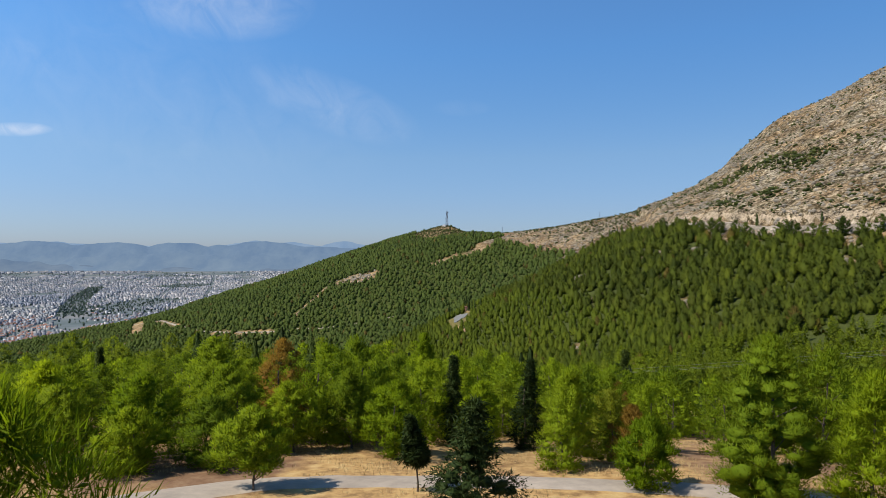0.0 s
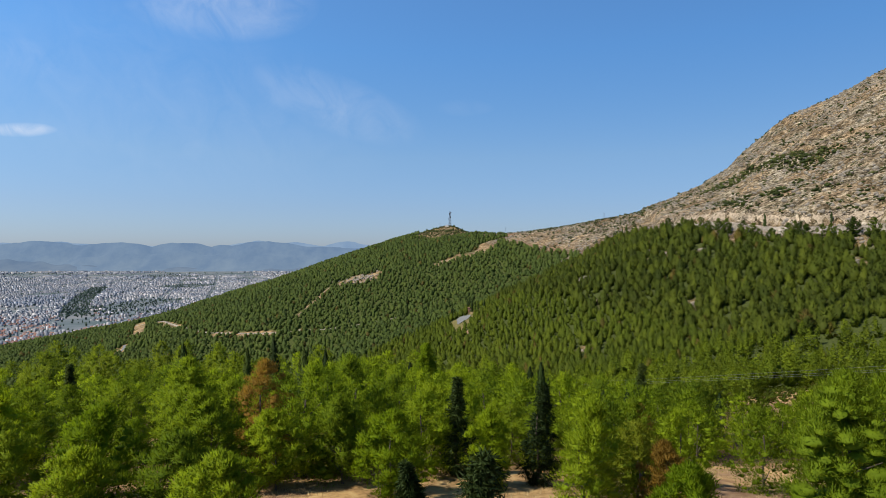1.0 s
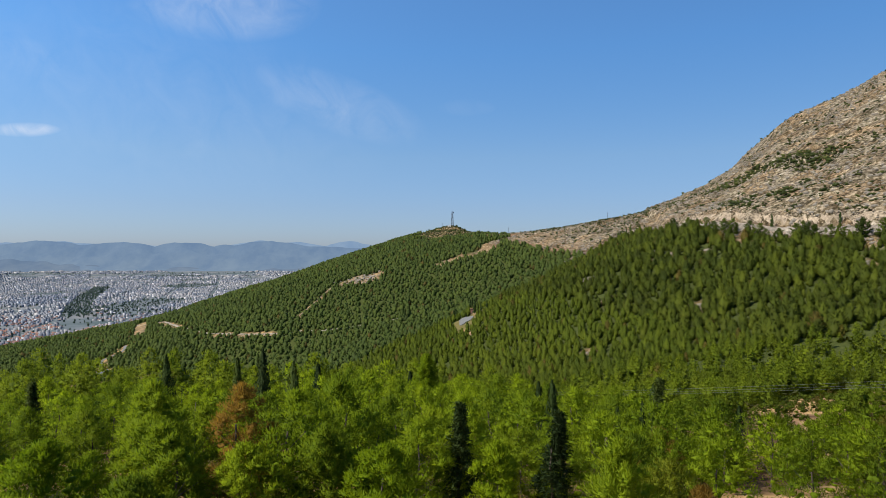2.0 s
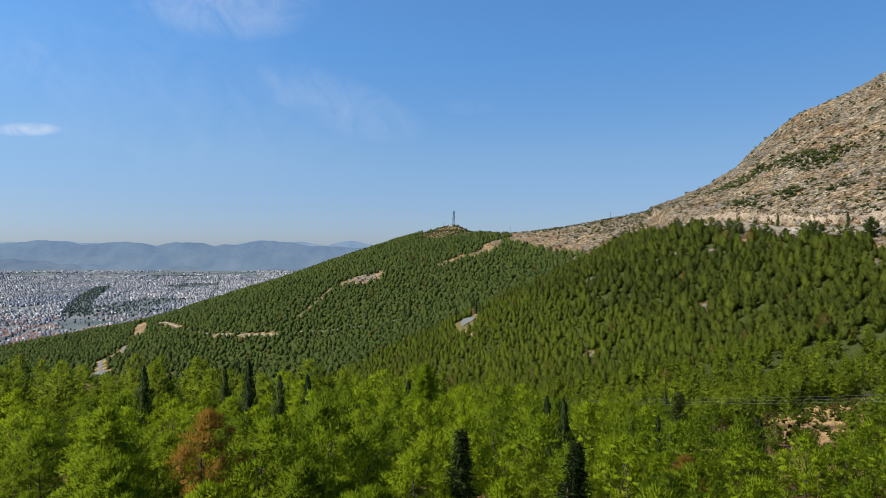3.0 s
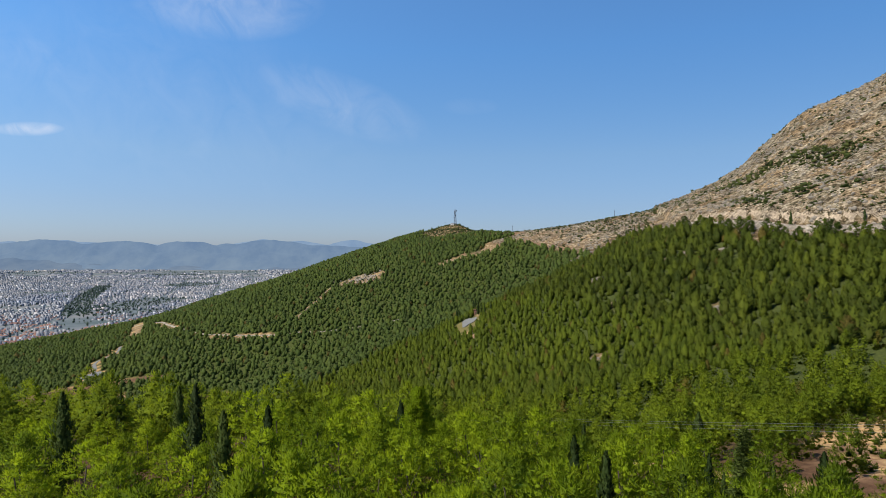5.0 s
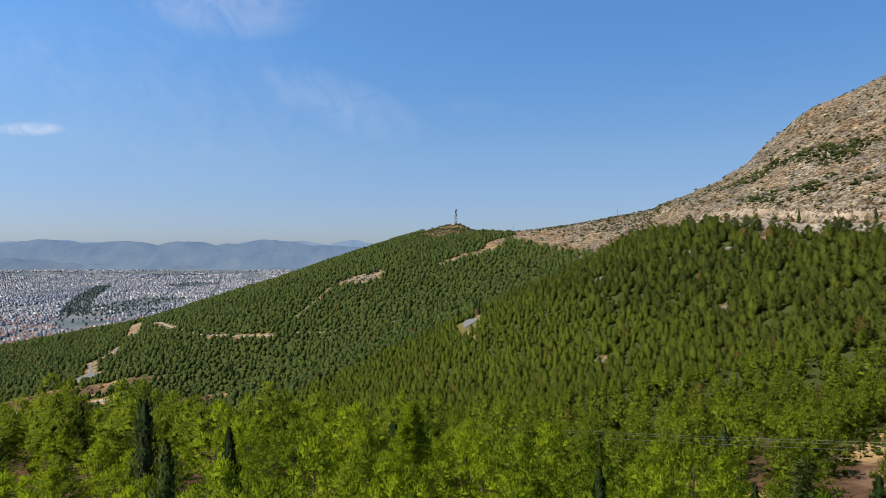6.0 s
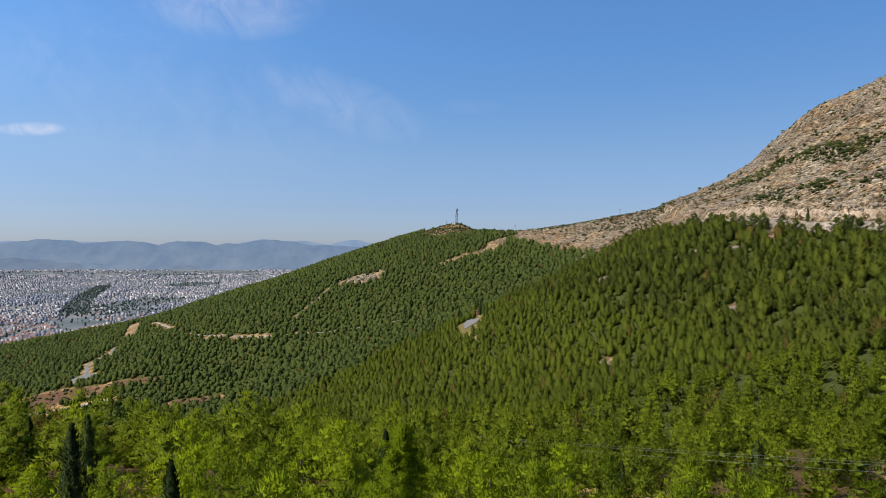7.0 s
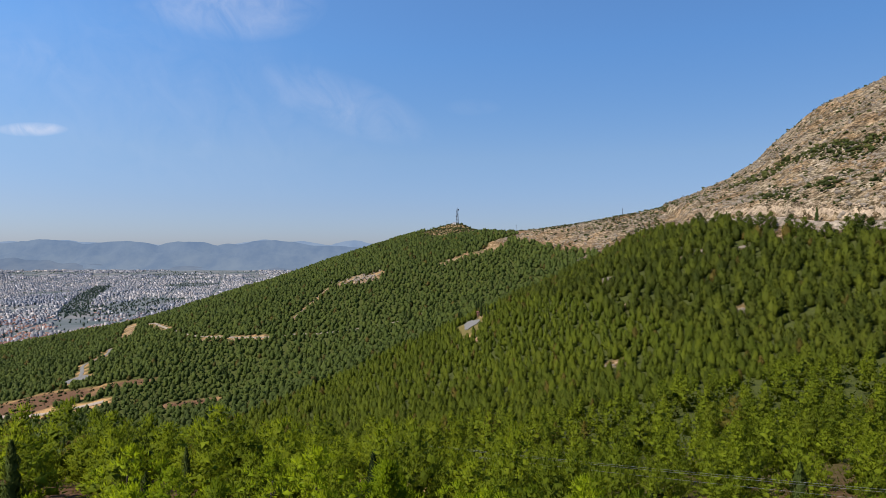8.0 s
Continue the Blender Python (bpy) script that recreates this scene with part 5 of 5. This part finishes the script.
# ---- power line ----
def power_pole(x, y, tall, turn):
    pole = tagged(new("power_pole"), "weathered wooden power pole with a crossarm among the pines", "pole")
    pole.matrix_basis = pose(x, y, at_ground(x, y), 0, 0, math.degrees(turn))
    bm = bmesh.new()
    beam(bm, (0, 0, -0.8), (0, 0, tall), 0.17, 0.11, 8)
    part("shaft", bm, wood_pole, pole)
    bm = bmesh.new()
    block(bm, -1.5, 1.5, -0.07, 0.07, tall - 0.75, tall - 0.58)
    arm = part("crossarm", bm, wood_pole, pole)
    for o in (-1.35, 0.0, 1.35):
        bm = bmesh.new()
        low = tall - 0.58 if o else tall
        beam(bm, (o, 0, low), (o, 0, low + 0.26), 0.06, 0.045, 8)
        part("insulator", bm, white_wall, arm if o else pole, "pale ceramic insulator")
    return at_ground(x, y, tall)


def power_wire(a, b, sag):
    bm = bmesh.new()
    a, b = Vector(a), Vector(b)
    n = 24
    pts = [a.lerp(b, k / n) - Vector((0, 0, 4 * sag * (k / n) * (1 - k / n))) for k in range(n + 1)]
    for p, q in zip(pts, pts[1:]):
        beam(bm, p, q, 0.008, 0.008, 5)
    me = bpy.data.meshes.new("power_wire")
    bm.to_mesh(me)
    bm.free()
    me.materials.append(wire)
    tagged(new("power_wire", me), "thin bright power wire strung over the pines", "wire", "wires of the power line")


def power_line():
    turn = math.atan2(-26, 20) + math.pi / 2
    ends = ((-13, 171, 7.2), (86, 46, 10.0))
    tops = [power_pole(x, y, tall, turn) for x, y, tall in ends]
    across = Vector((math.cos(turn), math.sin(turn), 0))
    for o in (-1.35, 0.0, 1.35):
        (ax, ay, _), (bx, by, _) = ends
        drop = 0.32 if o else -0.26
        power_wire(Vector((ax, ay, tops[0] - drop)) + across * o, Vector((bx, by, tops[1] - drop)) + across * o, 1.2)


power_line()


# ---- turning place, hut and cypress row on the far slope ----
def far_cypresses():
    rng = np.random.default_rng(15)
    spots = [(223, 433, 10), (241, 368, 11), (245, 394, 7), (209, 525, 5), (192, 655, 9), (187, 653, 7), (180, 659, 8), (178, 645, 6), (164, 669, 6)]
    spots += [(20, 567, 11), (23, 545, 12), (25, 530, 11), (27, 520, 10), (32, 517, 9), (23, 600, 10), (6, 585, 11), (7, 548, 10), (5, 556, 9)]
    spots += [(-44, 630, 13), (-40, 632, 14), (-204, 596, 11), (-200, 593, 12), (-182, 591, 11), (-234, 584, 9)]
    forms = []
    for k in range(3):
        shape = spire(np.random.default_rng(60 + k), 9.0, 2.3, 320, 0.9)
        bm = bmesh.new()
        beam(bm, (0, 0, -0.6), (0, 0, 4.5), 0.16, 0.07, 6)
        forms.append((shape, bm))
    made = []
    for k, (x, y, tall) in enumerate(spots):
        if k < 3:
            ob = make_tree("cypress_tree", forms[k][0], cypress_leaves, forms[k][1], "narrow dark cypress beside the hill road", "tree")
            made.append(ob)
        else:
            ob = copy_thing(made[k % 3], pose(0, 0, 0))
        s = tall / 9.0
        ob.matrix_basis = Matrix.LocRotScale((x, y, at_ground(x, y)), Euler((0, 0, rng.uniform(0, 6))), (s ** 0.5, s ** 0.5, s))
        ob["group"] = "far cypresses"


far_cypresses()


def paved_pad(name, x, y, rx, ry, mat, label, lift=0.8):
    """An uneven paved or bare patch laid on the slope, with a thick edge."""
    bm = bmesh.new()
    rim = []
    for k in range(22):
        a = k / 22 * 2 * math.pi
        r = 1 + 0.16 * math.sin(3 * a + x) + 0.08 * math.sin(5 * a)
        px, py = x + math.cos(a) * rx * r, y + math.sin(a) * ry * r
        rim.append(bm.verts.new((px, py, at_ground(px, py) + lift)))
    face = bm.faces.new(rim)
    low = bmesh.ops.extrude_face_region(bm, geom=[face])
    for v in low["geom"]:
        if isinstance(v, bmesh.types.BMVert):
            v.co.z -= 1.5
    bmesh.ops.recalc_face_normals(bm, faces=bm.faces)
    me = bpy.data.meshes.new(name)
    bm.to_mesh(me)
    bm.free()
    me.materials.append(mat)
    return tagged(new(name, me), label, "pavement", kind="structure")


paved_pad("turning_place", 14.5, 528, 6.0, 15, asphalt, "grey paved turning place on the wooded slope", 0.5)
paved_pad("parking_plot", PLOT[0], PLOT[1], 14, 9, asphalt, "pale paved parking plot above the valley", 0.35)


def hut(x, y):
    ob = tagged(new("hut"), "small hut with reddish walls beside the turning place", "hut")
    ob.location = (x, y, at_ground(x, y))
    bm = bmesh.new()
    block(bm, -1.6, 1.6, -1.4, 1.4, -0.5, 3.4)
    part("wall", bm, brick_red, ob)
    bm = bmesh.new()
    block(bm, -1.9, 1.9, -1.7, 1.7, 3.4, 3.65)
    part("roof", bm, brick_red, ob)
    bm = bmesh.new()
    block(bm, -0.45, 0.45, -1.46, -1.38, 0.0, 2.0)
    part("door", bm, wood_pole, ob, "dark wooden door")


brick_red = plain("brick_red", (0.32, 0.15, 0.10), 0.9, 2.0, 0.3)
hut(21.5, 556)


# ---- dry grass by the track ----
def dry_grass():
    rng = np.random.default_rng(81)
    p = np.stack([rng.uniform(-34, 34, 40000), rng.uniform(27, 60, 40000)], -1)
    p = p[(along(TRACK, p[:, 0], p[:, 1])[0] > 1.7) & (fractal(p[:, 0], p[:, 1], 5, 3, 83) > -0.1)]
    n = len(p)
    base = np.c_[p, height(p[:, 0], p[:, 1]) - 0.03]
    a = rng.uniform(0, 6.283, n)
    across = np.stack([np.cos(a), np.sin(a), 0 * a], -1) * rng.uniform(0.01, 0.028, (n, 1))
    lean = np.c_[rng.normal(0, 0.09, (n, 2)), rng.uniform(0.10, 0.30, n)]
    v = np.stack([base - across, base + across, base + lean], 1).reshape(-1, 3)
    ob = mesh_object("dry_grass", v, np.arange(3 * n).reshape(-1, 3), straw)
    tagged(ob, "short straw-coloured dry grass beside the gravel track", "grass", kind="stuff")


straw = plain("straw", (0.38, 0.28, 0.13), 0.9, 1.5, 0.35)
dry_grass()
